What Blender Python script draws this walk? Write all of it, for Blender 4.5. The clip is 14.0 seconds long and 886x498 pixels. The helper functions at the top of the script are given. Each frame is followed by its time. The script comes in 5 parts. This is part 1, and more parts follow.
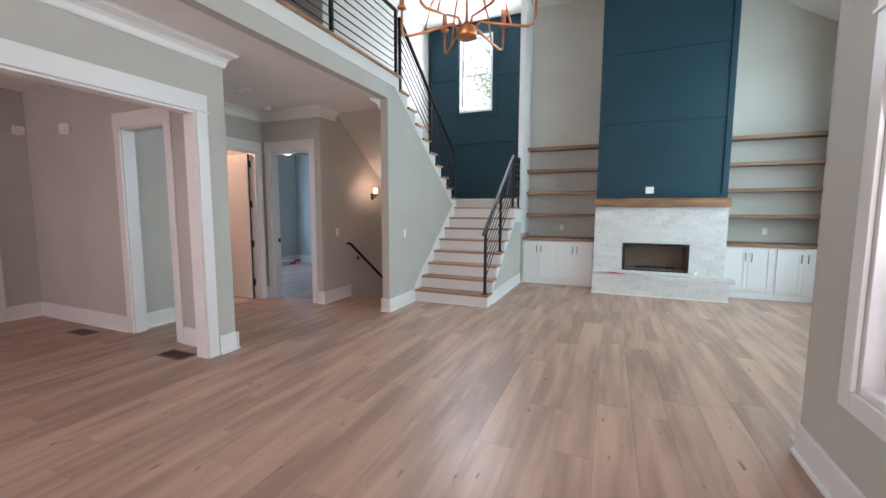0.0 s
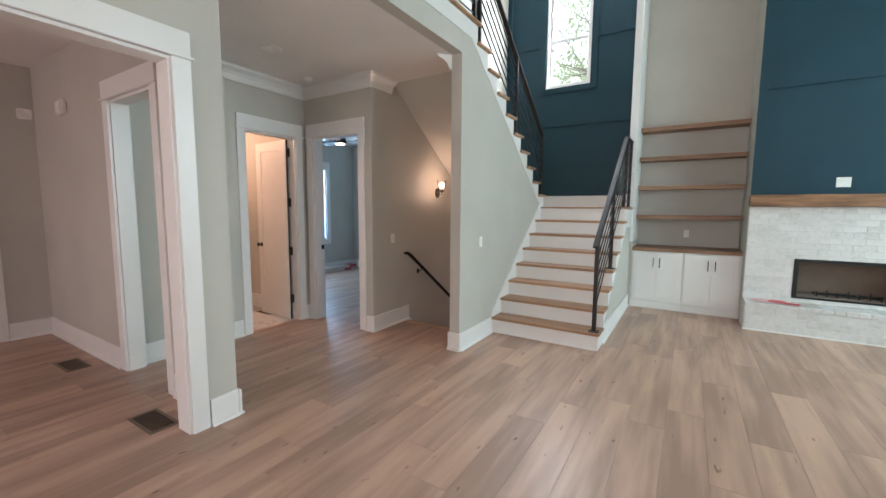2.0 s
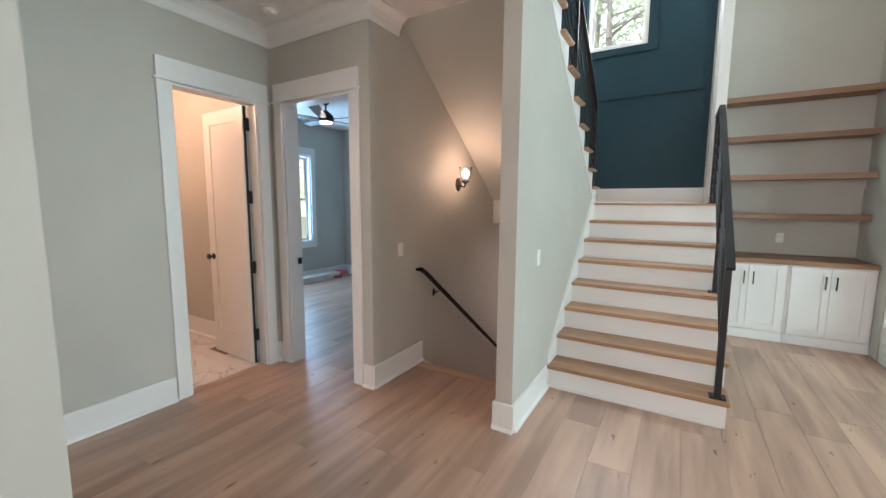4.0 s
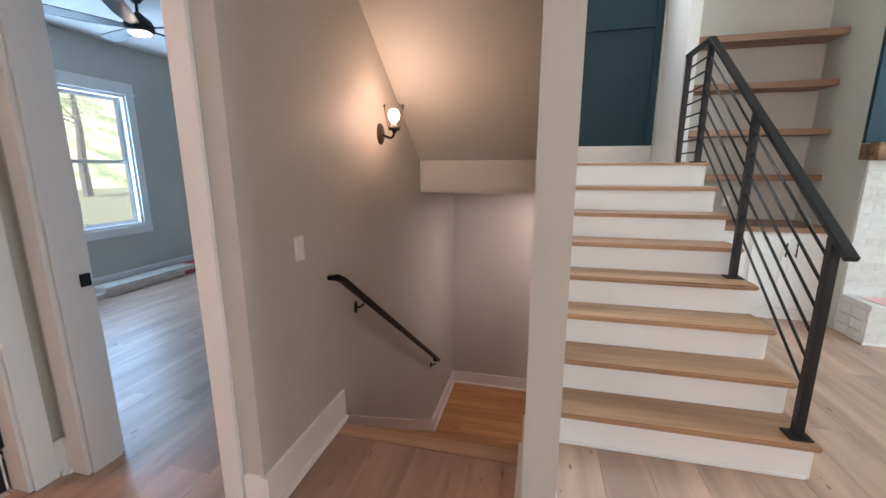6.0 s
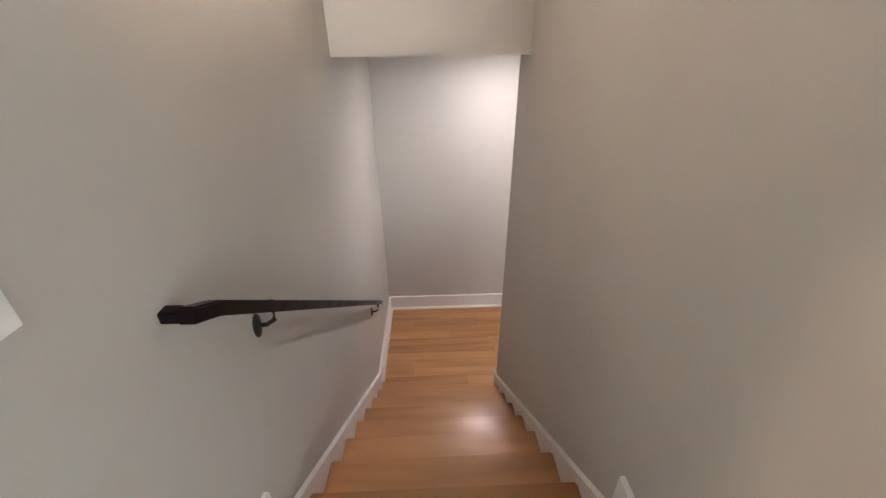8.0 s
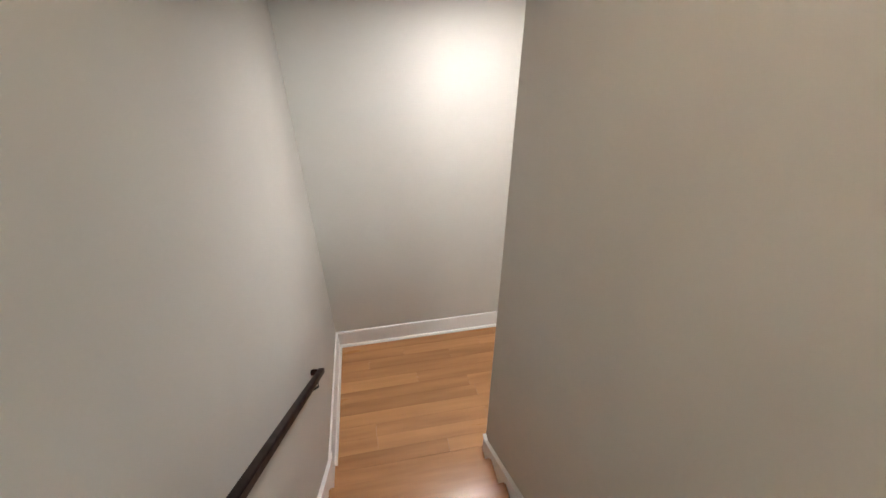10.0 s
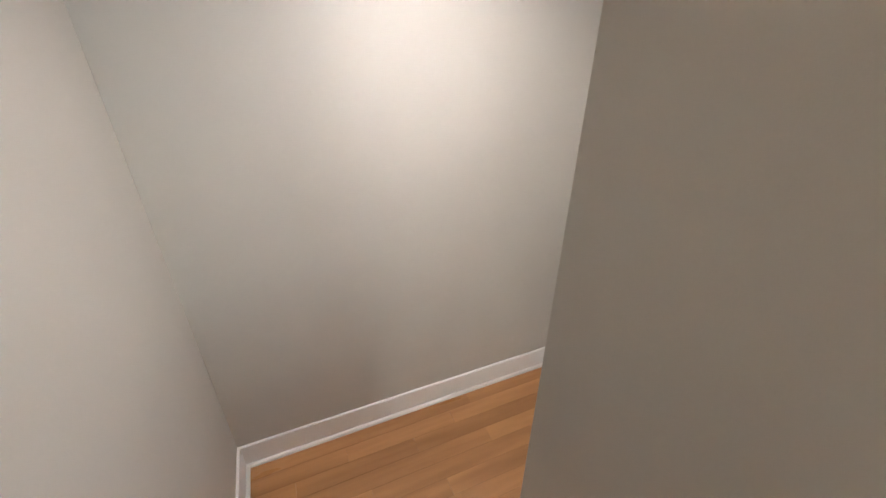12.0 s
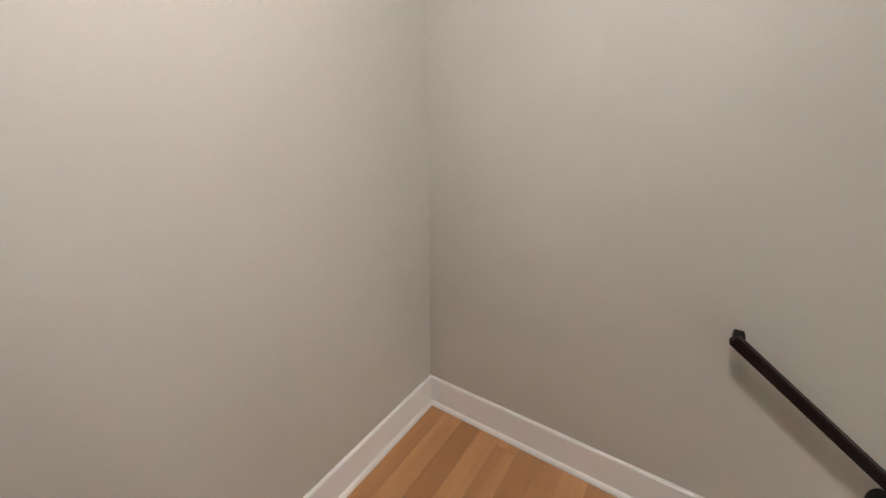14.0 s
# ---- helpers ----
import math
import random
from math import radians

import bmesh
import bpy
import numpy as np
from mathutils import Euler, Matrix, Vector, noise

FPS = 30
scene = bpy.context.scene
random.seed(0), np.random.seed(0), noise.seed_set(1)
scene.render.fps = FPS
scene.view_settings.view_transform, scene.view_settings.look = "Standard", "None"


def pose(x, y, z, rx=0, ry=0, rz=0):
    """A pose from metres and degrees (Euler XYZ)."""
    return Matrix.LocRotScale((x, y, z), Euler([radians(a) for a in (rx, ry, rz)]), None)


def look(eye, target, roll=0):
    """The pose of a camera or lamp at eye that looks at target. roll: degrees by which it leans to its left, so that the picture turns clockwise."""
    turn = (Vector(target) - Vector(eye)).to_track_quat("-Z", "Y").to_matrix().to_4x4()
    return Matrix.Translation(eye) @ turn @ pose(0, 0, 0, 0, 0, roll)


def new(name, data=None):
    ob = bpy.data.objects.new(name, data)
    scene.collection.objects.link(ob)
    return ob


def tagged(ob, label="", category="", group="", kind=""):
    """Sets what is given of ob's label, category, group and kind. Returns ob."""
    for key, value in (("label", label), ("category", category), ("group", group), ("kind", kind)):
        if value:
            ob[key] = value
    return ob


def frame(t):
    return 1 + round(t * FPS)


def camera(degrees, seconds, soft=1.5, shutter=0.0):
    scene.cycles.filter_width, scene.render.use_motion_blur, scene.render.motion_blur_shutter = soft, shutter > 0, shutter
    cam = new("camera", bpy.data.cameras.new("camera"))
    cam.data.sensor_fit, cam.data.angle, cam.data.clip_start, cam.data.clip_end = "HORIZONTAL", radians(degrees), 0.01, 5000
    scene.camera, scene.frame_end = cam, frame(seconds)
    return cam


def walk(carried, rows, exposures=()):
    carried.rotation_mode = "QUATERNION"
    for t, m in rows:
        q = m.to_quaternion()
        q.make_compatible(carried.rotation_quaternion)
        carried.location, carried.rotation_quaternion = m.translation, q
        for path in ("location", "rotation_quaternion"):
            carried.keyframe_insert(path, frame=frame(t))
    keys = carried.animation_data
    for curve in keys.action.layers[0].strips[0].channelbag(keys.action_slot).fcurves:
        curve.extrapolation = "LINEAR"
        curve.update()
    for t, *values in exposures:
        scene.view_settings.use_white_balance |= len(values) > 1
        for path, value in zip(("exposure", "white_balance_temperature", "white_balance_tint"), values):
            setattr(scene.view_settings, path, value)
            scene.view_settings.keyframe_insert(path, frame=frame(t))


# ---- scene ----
cam = camera(96.7, 14.0)
PATH = [
    (0, (-0.199, -0.159, 1.456), (-0.975, 1.674, 1.26), 0.2),
    (0.5, (-0.355, 0.192, 1.447), (-1.217, 1.986, 1.248), 0.2),
    (1, (-0.583, 0.522, 1.475), (-1.526, 2.275, 1.274), 0.3),
    (1.5, (-0.825, 0.876, 1.475), (-1.831, 2.593, 1.274), 0.4),
    (2, (-1.109, 1.19, 1.467), (-2.162, 2.879, 1.266), 0.4),
    (2.5, (-1.401, 1.475, 1.484), (-2.472, 3.152, 1.28), 0.5),
    (3, (-1.657, 1.778, 1.511), (-2.742, 3.445, 1.302), 0.4),
    (5.5, (-2.97, 3.119, 1.469), (-3.618, 4.984, 1.147), 0.1),
    (6, (-3.167, 3.432, 1.465), (-3.63, 5.337, 1.066), -0.1),
    (6.5, (-3.387, 3.725, 1.444), (-3.667, 5.636, 0.924), -0.3),
    (7, (-3.542, 4.031, 1.39), (-3.665, 5.909, 0.712), -0.4),
    (7.5, (-3.64, 4.357, 1.357), (-3.654, 6.176, 0.527), -0.5),
    (8, (-3.742, 4.665, 1.351), (-3.683, 6.42, 0.394), -0.6),
    (10.5, (-3.77, 5.964, 1.167), (-3.389, 7.605, 0.089), 0.2),
    (11, (-3.788, 6.192, 1.092), (-3.315, 7.831, 0.047), 0.7),
    (11.5, (-3.76, 6.426, 0.946), (-3.186, 8.06, -0.055), 0.6),
    (12, (-3.727, 6.657, 0.782), (-3.033, 8.27, -0.176), 0.2),
    (12.5, (-3.689, 6.844, 0.625), (-2.804, 8.392, -0.281), -1.0),
    (13, (-3.654, 7.038, 0.467), (-2.571, 8.485, -0.388), -0.4),
    (13.5, (-3.572, 7.279, 0.309), (-2.26, 8.547, -0.51), 0.5),
    (14, (-3.488, 7.465, 0.087), (-1.935, 8.484, -0.654), 0.2),
]
EXPOSURES = [(0.0, -0.28, 6300, 22), (1.0, -0.21, 6500, 20), (2.0, -0.16, 6550, 18), (3.0, 0.0, 6550, 16), (5.5, 0.12, 6450, 16), (6.0, 0.16, 6650, 22), (6.5, 0.21, 6850, 26), (7.0, 0.36, 6600, 21), (7.5, 0.74, 5650, 11), (8.1, 1.1, 5600, 5), (10.3, 1.3, 5550, -2), (11.2, 1.2, 5600, -1), (12.2, 1.03, 5720, 1), (13.0, 0.98, 5800, 2), (14.0, 1.07, 5750, 0)]
walk(cam, [(t, look(e, a, r)) for t, e, a, r in PATH], EXPOSURES)

# ---- world, sun, large lights ----
world = bpy.data.worlds.new("world")
scene.world = world
world.use_nodes = True
wn = world.node_tree.nodes
sky = wn.new("ShaderNodeTexSky")
sky.sky_type = 'NISHITA'
sky.sun_disc = False
sky.sun_elevation = radians(64)
sky.sun_rotation = radians(-164)
wn["Background"].inputs["Strength"].default_value = 0.15
world.node_tree.links.new(sky.outputs["Color"], wn["Background"].inputs["Color"])
sun = new("sun", bpy.data.lights.new("sun", 'SUN'))
sun.data.energy, sun.data.angle, sun.data.color = 5.0, radians(0.6), (1.0, 0.95, 0.88)
sun.matrix_world = look((-4, -12, 30), (0, 2, 0))


def area(name, eye, target, w, h, power, color):
    d = bpy.data.lights.new(name, 'AREA')
    d.shape, d.size, d.size_y, d.energy, d.color = 'RECTANGLE', w, h, power, color
    ob = new(name, d)
    ob.matrix_world = look(eye, target)
    return ob


def bulb_light(name, at, power, color, radius):
    d = bpy.data.lights.new(name, 'POINT')
    d.energy, d.color, d.shadow_soft_size = power, color, radius
    ob = new(name, d)
    ob.location = at
    return ob


DAY = (0.95, 0.97, 1.0)
WARM_DAY = (1.0, 0.95, 0.91)
# area lamps inside the panes stand in for daylight; back, living and foyer windows are unseen
area("daylight_back", (-1.6, -3.86, 2.35), (-1.6, 0, 2.35), 3.6, 3.6, 158, WARM_DAY)
area("daylight_living", (3.03, 5.6, 2.45), (0, 5.6, 2.1), 3.2, 3.4, 262, (0.68, 0.97, 1.0))
area("daylight_side", (0.955, 1.5, 1.48), (-1, 1.5, 1.2), 1.5, 1.9, 24, DAY)
area("daylight_stair", (-3.10, 8.565, 4.49), (-3.10, 7, 4.49), 0.68, 1.56, 135, (0.82, 0.95, 1.0))
area("daylight_bedroom", (-8.355, 6.835, 1.585), (-6, 6.835, 1.585), 1.40, 1.56, 80, (0.38, 0.68, 1.0))
area("daylight_foyer", (-6.0, -3.86, 1.6), (-6.0, 0, 1.5), 1.8, 2.1, 72, (1.0, 0.82, 0.83))
bulb_light("sconce_light", (-4.10, 5.94, 1.80), 8.0, (1.0, 0.675, 0.505), 0.05)
can_light = area("landing_can_light", (-3.10, 7.72, 1.246), (-3.10, 7.72, 0), 0.13, 0.13, 14.0, (1.0, 0.81, 0.755))
can_light.data.shape = 'DISK'
# added fill without a fixture, brightens the landing from the lower flight
bulb_light("basement_fill", (-2.55, 5.3, -1.5), 20.0, (1.0, 0.86, 0.77), 0.12)
bulb_light("bath_light", (-6.6, 3.7, 2.6), 58, (1.0, 0.62, 0.42), 0.1)
FAN_LAMP = (-6.71, 6.53, 2.58)
bulb_light("bedroom_fan_light", FAN_LAMP, 1, (1.0, 0.85, 0.7), 0.02)

# ---- materials ----
def nodes_of(name):
    m = bpy.data.materials.new(name)
    m.use_nodes = True
    nt = m.node_tree
    return m, nt, nt.nodes["Principled BSDF"]


def ramp(nt, src, stops):
    r = nt.nodes.new("ShaderNodeValToRGB")
    while len(r.color_ramp.elements) < len(stops):
        r.color_ramp.elements.new(0.5)
    for e, (p, c) in zip(r.color_ramp.elements, stops):
        e.position, e.color = p, (*c, 1)
    nt.links.new(src, r.inputs["Fac"])
    return r


def tex(nt, kind, coord, scale, size, detail=4.0, offset=None):
    mp = nt.nodes.new("ShaderNodeMapping")
    mp.inputs["Scale"].default_value = scale
    nt.links.new(coord, mp.inputs["Vector"])
    if offset is not None:
        nt.links.new(offset, mp.inputs["Location"])
    t = nt.nodes.new(kind)
    t.inputs["Scale"].default_value = size
    if kind == "ShaderNodeTexNoise":
        t.inputs["Detail"].default_value = detail
    nt.links.new(mp.outputs["Vector"], t.inputs["Vector"])
    return t


def coords(nt, which="Object"):
    return nt.nodes.new("ShaderNodeTexCoord").outputs[which]


def bump(nt, bsdf, src, strength, dist=0.01):
    b = nt.nodes.new("ShaderNodeBump")
    b.inputs["Strength"].default_value, b.inputs["Distance"].default_value = strength, dist
    nt.links.new(src, b.inputs["Height"])
    nt.links.new(b.outputs["Normal"], bsdf.inputs["Normal"])


def shade(c, k):
    return tuple(min(1.0, v * k) for v in c)


def paint(name, color, rough=0.6, relief=0.06, wear=0.05):
    m, nt, b = nodes_of(name)
    co = coords(nt)
    big = tex(nt, "ShaderNodeTexNoise", co, (1, 1, 1), 1.3, 3)
    r = ramp(nt, big.outputs["Fac"], [(0.3, shade(color, 1 - wear)), (0.7, shade(color, 1 + wear))])
    nt.links.new(r.outputs["Color"], b.inputs["Base Color"])
    b.inputs["Roughness"].default_value = rough
    fine = tex(nt, "ShaderNodeTexNoise", co, (1, 1, 1), 260, 3)
    bump(nt, b, fine.outputs["Fac"], relief, 0.004)
    return m


def wood(name, light, dark, grain=(22, 1.3, 22), rough=0.42, tone=0.35, per_island=False, knots=True, blend=0.45, blots=(0.12, 0.75)):
    """Grain runs along the second axis of the mapping; each piece takes its own tone."""
    m, nt, b = nodes_of(name)
    co = coords(nt)
    if per_island:
        rnd = nt.nodes.new("ShaderNodeNewGeometry").outputs["Random Per Island"]
    else:
        rnd = nt.nodes.new("ShaderNodeObjectInfo").outputs["Random"]
    mul = nt.nodes.new("ShaderNodeMath")
    mul.operation = 'MULTIPLY'
    mul.inputs[1].default_value = 37.0
    nt.links.new(rnd, mul.inputs[0])
    g = tex(nt, "ShaderNodeTexNoise", co, grain, 1.0, 6, mul.outputs[0])
    blot = tex(nt, "ShaderNodeTexNoise", co, (grain[0] * blots[0], grain[1] * blots[1], grain[2] * blots[0]), 1.0, 3, mul.outputs[0])
    mix = nt.nodes.new("ShaderNodeMath")
    mix.operation = 'MULTIPLY_ADD'
    mix.inputs[1].default_value = blend
    nt.links.new(g.outputs["Fac"], mix.inputs[0])
    sc = nt.nodes.new("ShaderNodeMath")
    sc.operation = 'MULTIPLY'
    sc.inputs[1].default_value = 1.0 - blend
    nt.links.new(blot.outputs["Fac"], sc.inputs[0])
    nt.links.new(sc.outputs[0], mix.inputs[2])
    tadd = nt.nodes.new("ShaderNodeMath")
    tadd.operation = 'MULTIPLY_ADD'
    tadd.inputs[1].default_value = tone
    nt.links.new(rnd, tadd.inputs[0])
    nt.links.new(mix.outputs[0], tadd.inputs[2])
    lo, hi = 0.40 + tone * 0.2, 0.62 + tone * 0.8
    mid = tuple((a + c) / 2 for a, c in zip(light, dark))
    r = ramp(nt, tadd.outputs[0], [(lo, dark), ((lo + hi) / 2, mid), (hi, light)])
    col = r.outputs["Color"]
    if knots:
        kn = tex(nt, "ShaderNodeTexNoise", co, (grain[0] * 1.3, grain[1] * 5.0, grain[0] * 1.3), 1.0, 2, mul.outputs[0])
        kr = ramp(nt, kn.outputs["Fac"], [(0.70, (1, 1, 1)), (0.76, (0.45, 0.38, 0.34))])
        mm = nt.nodes.new("ShaderNodeMix")
        mm.data_type, mm.blend_type = 'RGBA', 'MULTIPLY'
        mm.inputs["Factor"].default_value = 1.0
        nt.links.new(col, mm.inputs["A"])
        nt.links.new(kr.outputs["Color"], mm.inputs["B"])
        col = mm.outputs["Result"]
    nt.links.new(col, b.inputs["Base Color"])
    rr = ramp(nt, g.outputs["Fac"], [(0.3, (rough + 0.08,) * 3), (0.7, (rough - 0.05,) * 3)])
    nt.links.new(rr.outputs["Color"], b.inputs["Roughness"])
    bump(nt, b, g.outputs["Fac"], 0.10, 0.004)
    return m


def plain(name, color, rough=0.5, metal=0.0, relief=0.0, size=120.0):
    m, nt, b = nodes_of(name)
    co = coords(nt)
    n = tex(nt, "ShaderNodeTexNoise", co, (1, 1, 1), size * 0.1, 4)
    r = ramp(nt, n.outputs["Fac"], [(0.3, shade(color, 0.88)), (0.7, shade(color, 1.1))])
    nt.links.new(r.outputs["Color"], b.inputs["Base Color"])
    b.inputs["Roughness"].default_value, b.inputs["Metallic"].default_value = rough, metal
    if relief:
        f = tex(nt, "ShaderNodeTexNoise", co, (1, 1, 1), size, 3)
        bump(nt, b, f.outputs["Fac"], relief, 0.004)
    return m


def glow(name, color, strength):
    m, nt, b = nodes_of(name)
    b.inputs["Base Color"].default_value = (*color, 1)
    b.inputs["Emission Color"].default_value = (*color, 1)
    b.inputs["Emission Strength"].default_value = strength
    return m


def glass(name, tint=(1, 1, 1), rough=0.0):
    m, nt, b = nodes_of(name)
    b.inputs["Base Color"].default_value = (*tint, 1)
    b.inputs["Transmission Weight"].default_value = 1.0
    b.inputs["Roughness"].default_value = rough
    b.inputs["IOR"].default_value = 1.45
    return m


M_WALL = paint("wall_paint_greige", (0.49, 0.473, 0.425), 0.62)
M_CEIL = paint("ceiling_paint", (0.76, 0.735, 0.71), 0.8)
M_TRIM = paint("trim_paint_white", (0.755, 0.745, 0.725), 0.32, 0.02, 0.03)
M_BLUE = paint("panel_paint_blue", (0.011, 0.044, 0.062), 0.5, 0.05, 0.08)
M_FLOOR = wood("floor_plank_vinyl", (0.53, 0.34, 0.25), (0.325, 0.205, 0.152), (17, 1.3, 17), 0.38, 0.11, False, True, 0.38, (0.38, 0.62))
M_FLOOR_REST = wood("floor_plank_vinyl_rest", (0.53, 0.34, 0.25), (0.325, 0.205, 0.152), (17, 1.3, 17), 0.38, 0.11, True, True, 0.38, (0.38, 0.62))
M_SUB = plain("plank_joint_dark", (0.17, 0.115, 0.09), 0.8)
M_OAK = wood("stair_oak", (0.49, 0.28, 0.155), (0.28, 0.148, 0.078), (1.4, 26, 26), 0.38, 0.2, False, True, 0.5, (0.3, 0.3))
M_NOSING = wood("nosing_vinyl", (0.53, 0.335, 0.21), (0.36, 0.22, 0.13), (1.3, 17, 17), 0.36, 0.11, False, True, 0.4, (0.3, 0.4))
M_OAK_LOW = wood("landing_oak", (0.545, 0.292, 0.123), (0.32, 0.157, 0.06), (1.3, 13, 13), 0.32, 0.2, False, False, 0.45, (0.5, 0.4))
M_SHELF = wood("shelf_walnut_stain", (0.30, 0.165, 0.095), (0.16, 0.08, 0.045), (1.5, 24, 24), 0.5, 0.15)
M_MANTEL = wood("mantel_rough_wood", (0.36, 0.18, 0.085), (0.075, 0.032, 0.017), (2.2, 18, 18), 0.6, 0.1)
M_BLACK = plain("black_metal", (0.005, 0.005, 0.006), 0.45, 0.0, 0.03, 200)
for m_, s_ in ((M_BLACK, 0.45), (M_BLUE, 0.26)):
    m_.node_tree.nodes["Principled BSDF"].inputs["Specular IOR Level"].default_value = s_
M_BRONZE = plain("dark_bronze", (0.035, 0.025, 0.02), 0.45, 0.5)
M_COPPER = plain("aged_copper_brass", (0.60, 0.27, 0.13), 0.32, 1.0)
M_RAILWOOD = wood("handrail_dark_wood", (0.014, 0.007, 0.006), (0.006, 0.004, 0.004), (22, 2, 22), 0.38, 0.1, False, False)
M_RAILWOOD.node_tree.nodes["Principled BSDF"].inputs["Specular IOR Level"].default_value = 0.12
M_PLATE = plain("switch_plastic", (0.82, 0.80, 0.76), 0.35)
M_BRICK = plain("white_washed_brick", (0.66, 0.64, 0.61), 0.75, 0.0, 0.5, 60)
M_MORTAR = plain("mortar", (0.64, 0.625, 0.60), 0.9, 0.0, 0.4, 150)
M_FIREBRICK = plain("fire_brick_tan", (0.20, 0.15, 0.115), 0.9, 0.0, 0.3, 40)
M_GLASS = glass("window_glass")
M_SHADE = glass("sconce_glass", (1, 0.98, 0.95), 0.02)
M_SHADE.node_tree.nodes["Principled BSDF"].inputs["IOR"].default_value = 1.08
M_BULB = glow("warm_bulb", (1.0, 0.72, 0.42), 28)
M_LAMP = glow("fan_lamp", (1.0, 0.86, 0.72), 9)
M_CAN = glow("recessed_lamp", (1.0, 0.88, 0.76), 6)
M_VENT = plain("vent_brown_metal", (0.13, 0.085, 0.06), 0.5, 0.4)
M_TILE, tn_, tb_ = nodes_of("bath_marble_tile")
tv_ = tex(tn_, "ShaderNodeTexNoise", coords(tn_), (1, 1, 1), 1.5, 6)
tv_.inputs["Distortion"].default_value = 1.6
tr_ = ramp(tn_, tv_.outputs["Fac"], [(0.478, (0.74, 0.70, 0.67)), (0.498, (0.50, 0.46, 0.43)), (0.510, (0.73, 0.69, 0.66)), (0.8, (0.77, 0.74, 0.71))])
tn_.links.new(tr_.outputs["Color"], tb_.inputs["Base Color"])
tb_.inputs["Roughness"].default_value = 0.22
M_VENTF = plain("vent_frame_tan_metal", (0.20, 0.145, 0.11), 0.45, 0.5)
M_RED = plain("red_paper", (0.55, 0.10, 0.12), 0.7)
M_PINK = plain("pink_paper", (0.75, 0.42, 0.42), 0.7)
M_CARD = plain("carton_white", (0.62, 0.56, 0.50), 0.7)

# ---- building helpers ----
BASE = {}


def bx(bm, x0, x1, y0, y1, z0, z1, bevel=0.0):
    m = Matrix.Translation(((x0 + x1) / 2, (y0 + y1) / 2, (z0 + z1) / 2)) @ Matrix.Diagonal((abs(x1 - x0), abs(y1 - y0), abs(z1 - z0), 1))
    r = bmesh.ops.create_cube(bm, size=1, matrix=m)
    if bevel:
        edges = list({e for v in r["verts"] for e in v.link_edges})
        bmesh.ops.bevel(bm, geom=edges, offset=bevel, segments=2, affect='EDGES')
    return bm


def box(*a, bevel=0.0):
    return bx(bmesh.new(), *a, bevel=bevel)


def prism(pts, lo, hi, axis="x", bm=None):
    """A polygon drawn in the two other axes, in order, pushed from lo to hi along the axis."""
    bm = bm or bmesh.new()
    put = {"x": lambda p, d: (d, p[0], p[1]), "y": lambda p, d: (p[0], d, p[1]), "z": lambda p, d: (p[0], p[1], d)}[axis]
    a = [bm.verts.new(put(p, lo)) for p in pts]
    b = [bm.verts.new(put(p, hi)) for p in pts]
    bm.faces.new(a)
    bm.faces.new(list(reversed(b)))
    for i in range(len(pts)):
        j = (i + 1) % len(pts)
        bm.faces.new((a[j], a[i], b[i], b[j]))
    bmesh.ops.recalc_face_normals(bm, faces=bm.faces)
    return bm


def rod(bm, p, q, r, seg=10, r2=None):
    p, q = Vector(p), Vector(q)
    d = q - p
    m = Matrix.Translation((p + q) / 2) @ d.to_track_quat("Z", "Y").to_matrix().to_4x4()
    bmesh.ops.create_cone(bm, cap_ends=True, segments=seg, radius1=r, radius2=r if r2 is None else r2, depth=d.length, matrix=m)
    return bm


def tube(bm, pts, r, seg=8):
    """A round tube along a line of points."""
    pts = [Vector(p) for p in pts]
    rings = []
    for i, p in enumerate(pts):
        d = (pts[min(i + 1, len(pts) - 1)] - pts[max(i - 1, 0)]).normalized()
        up = Vector((0, 0, 1)) if abs(d.z) < 0.95 else Vector((1, 0, 0))
        u = d.cross(up).normalized()
        v = d.cross(u).normalized()
        rings.append([bm.verts.new(p + (u * math.cos(k * 2 * math.pi / seg) + v * math.sin(k * 2 * math.pi / seg)) * r) for k in range(seg)])
    for a, b in zip(rings, rings[1:]):
        for k in range(seg):
            bm.faces.new((a[k], a[(k + 1) % seg], b[(k + 1) % seg], b[k]))
    bm.faces.new(rings[0])
    bm.faces.new(rings[-1])
    bmesh.ops.recalc_face_normals(bm, faces=bm.faces)
    return bm


def lathe(bm, prof, at, seg=24, m=None):
    """Turns a profile of (radius, height) round the upright through at."""
    m = m or Matrix.Translation(at)
    rings = [[bm.verts.new(m @ Vector((r * math.cos(k * 2 * math.pi / seg), r * math.sin(k * 2 * math.pi / seg), h))) for k in range(seg)] for r, h in prof]
    for a, b in zip(rings, rings[1:]):
        for k in range(seg):
            bm.faces.new((a[k], a[(k + 1) % seg], b[(k + 1) % seg], b[k]))
    if prof[0][0] > 1e-4:
        bm.faces.new(rings[0])
    if prof[-1][0] > 1e-4:
        bm.faces.new(rings[-1])
    bmesh.ops.remove_doubles(bm, verts=bm.verts, dist=1e-5)
    bmesh.ops.recalc_face_normals(bm, faces=bm.faces)
    return bm


def finish(name, bm, material, smooth=False):
    me = bpy.data.meshes.new(name)
    if smooth:
        for f in bm.faces:
            f.smooth = True
    bm.to_mesh(me)
    bm.free()
    me.materials.append(material)
    return new(name, me)


def thing(name, at, label="", category="", group="", kind=""):
    ob = new(name)
    ob.location = at
    ob.empty_display_size = 0.1
    BASE[ob.name] = Vector(at)
    return tagged(ob, label, category, group, kind)


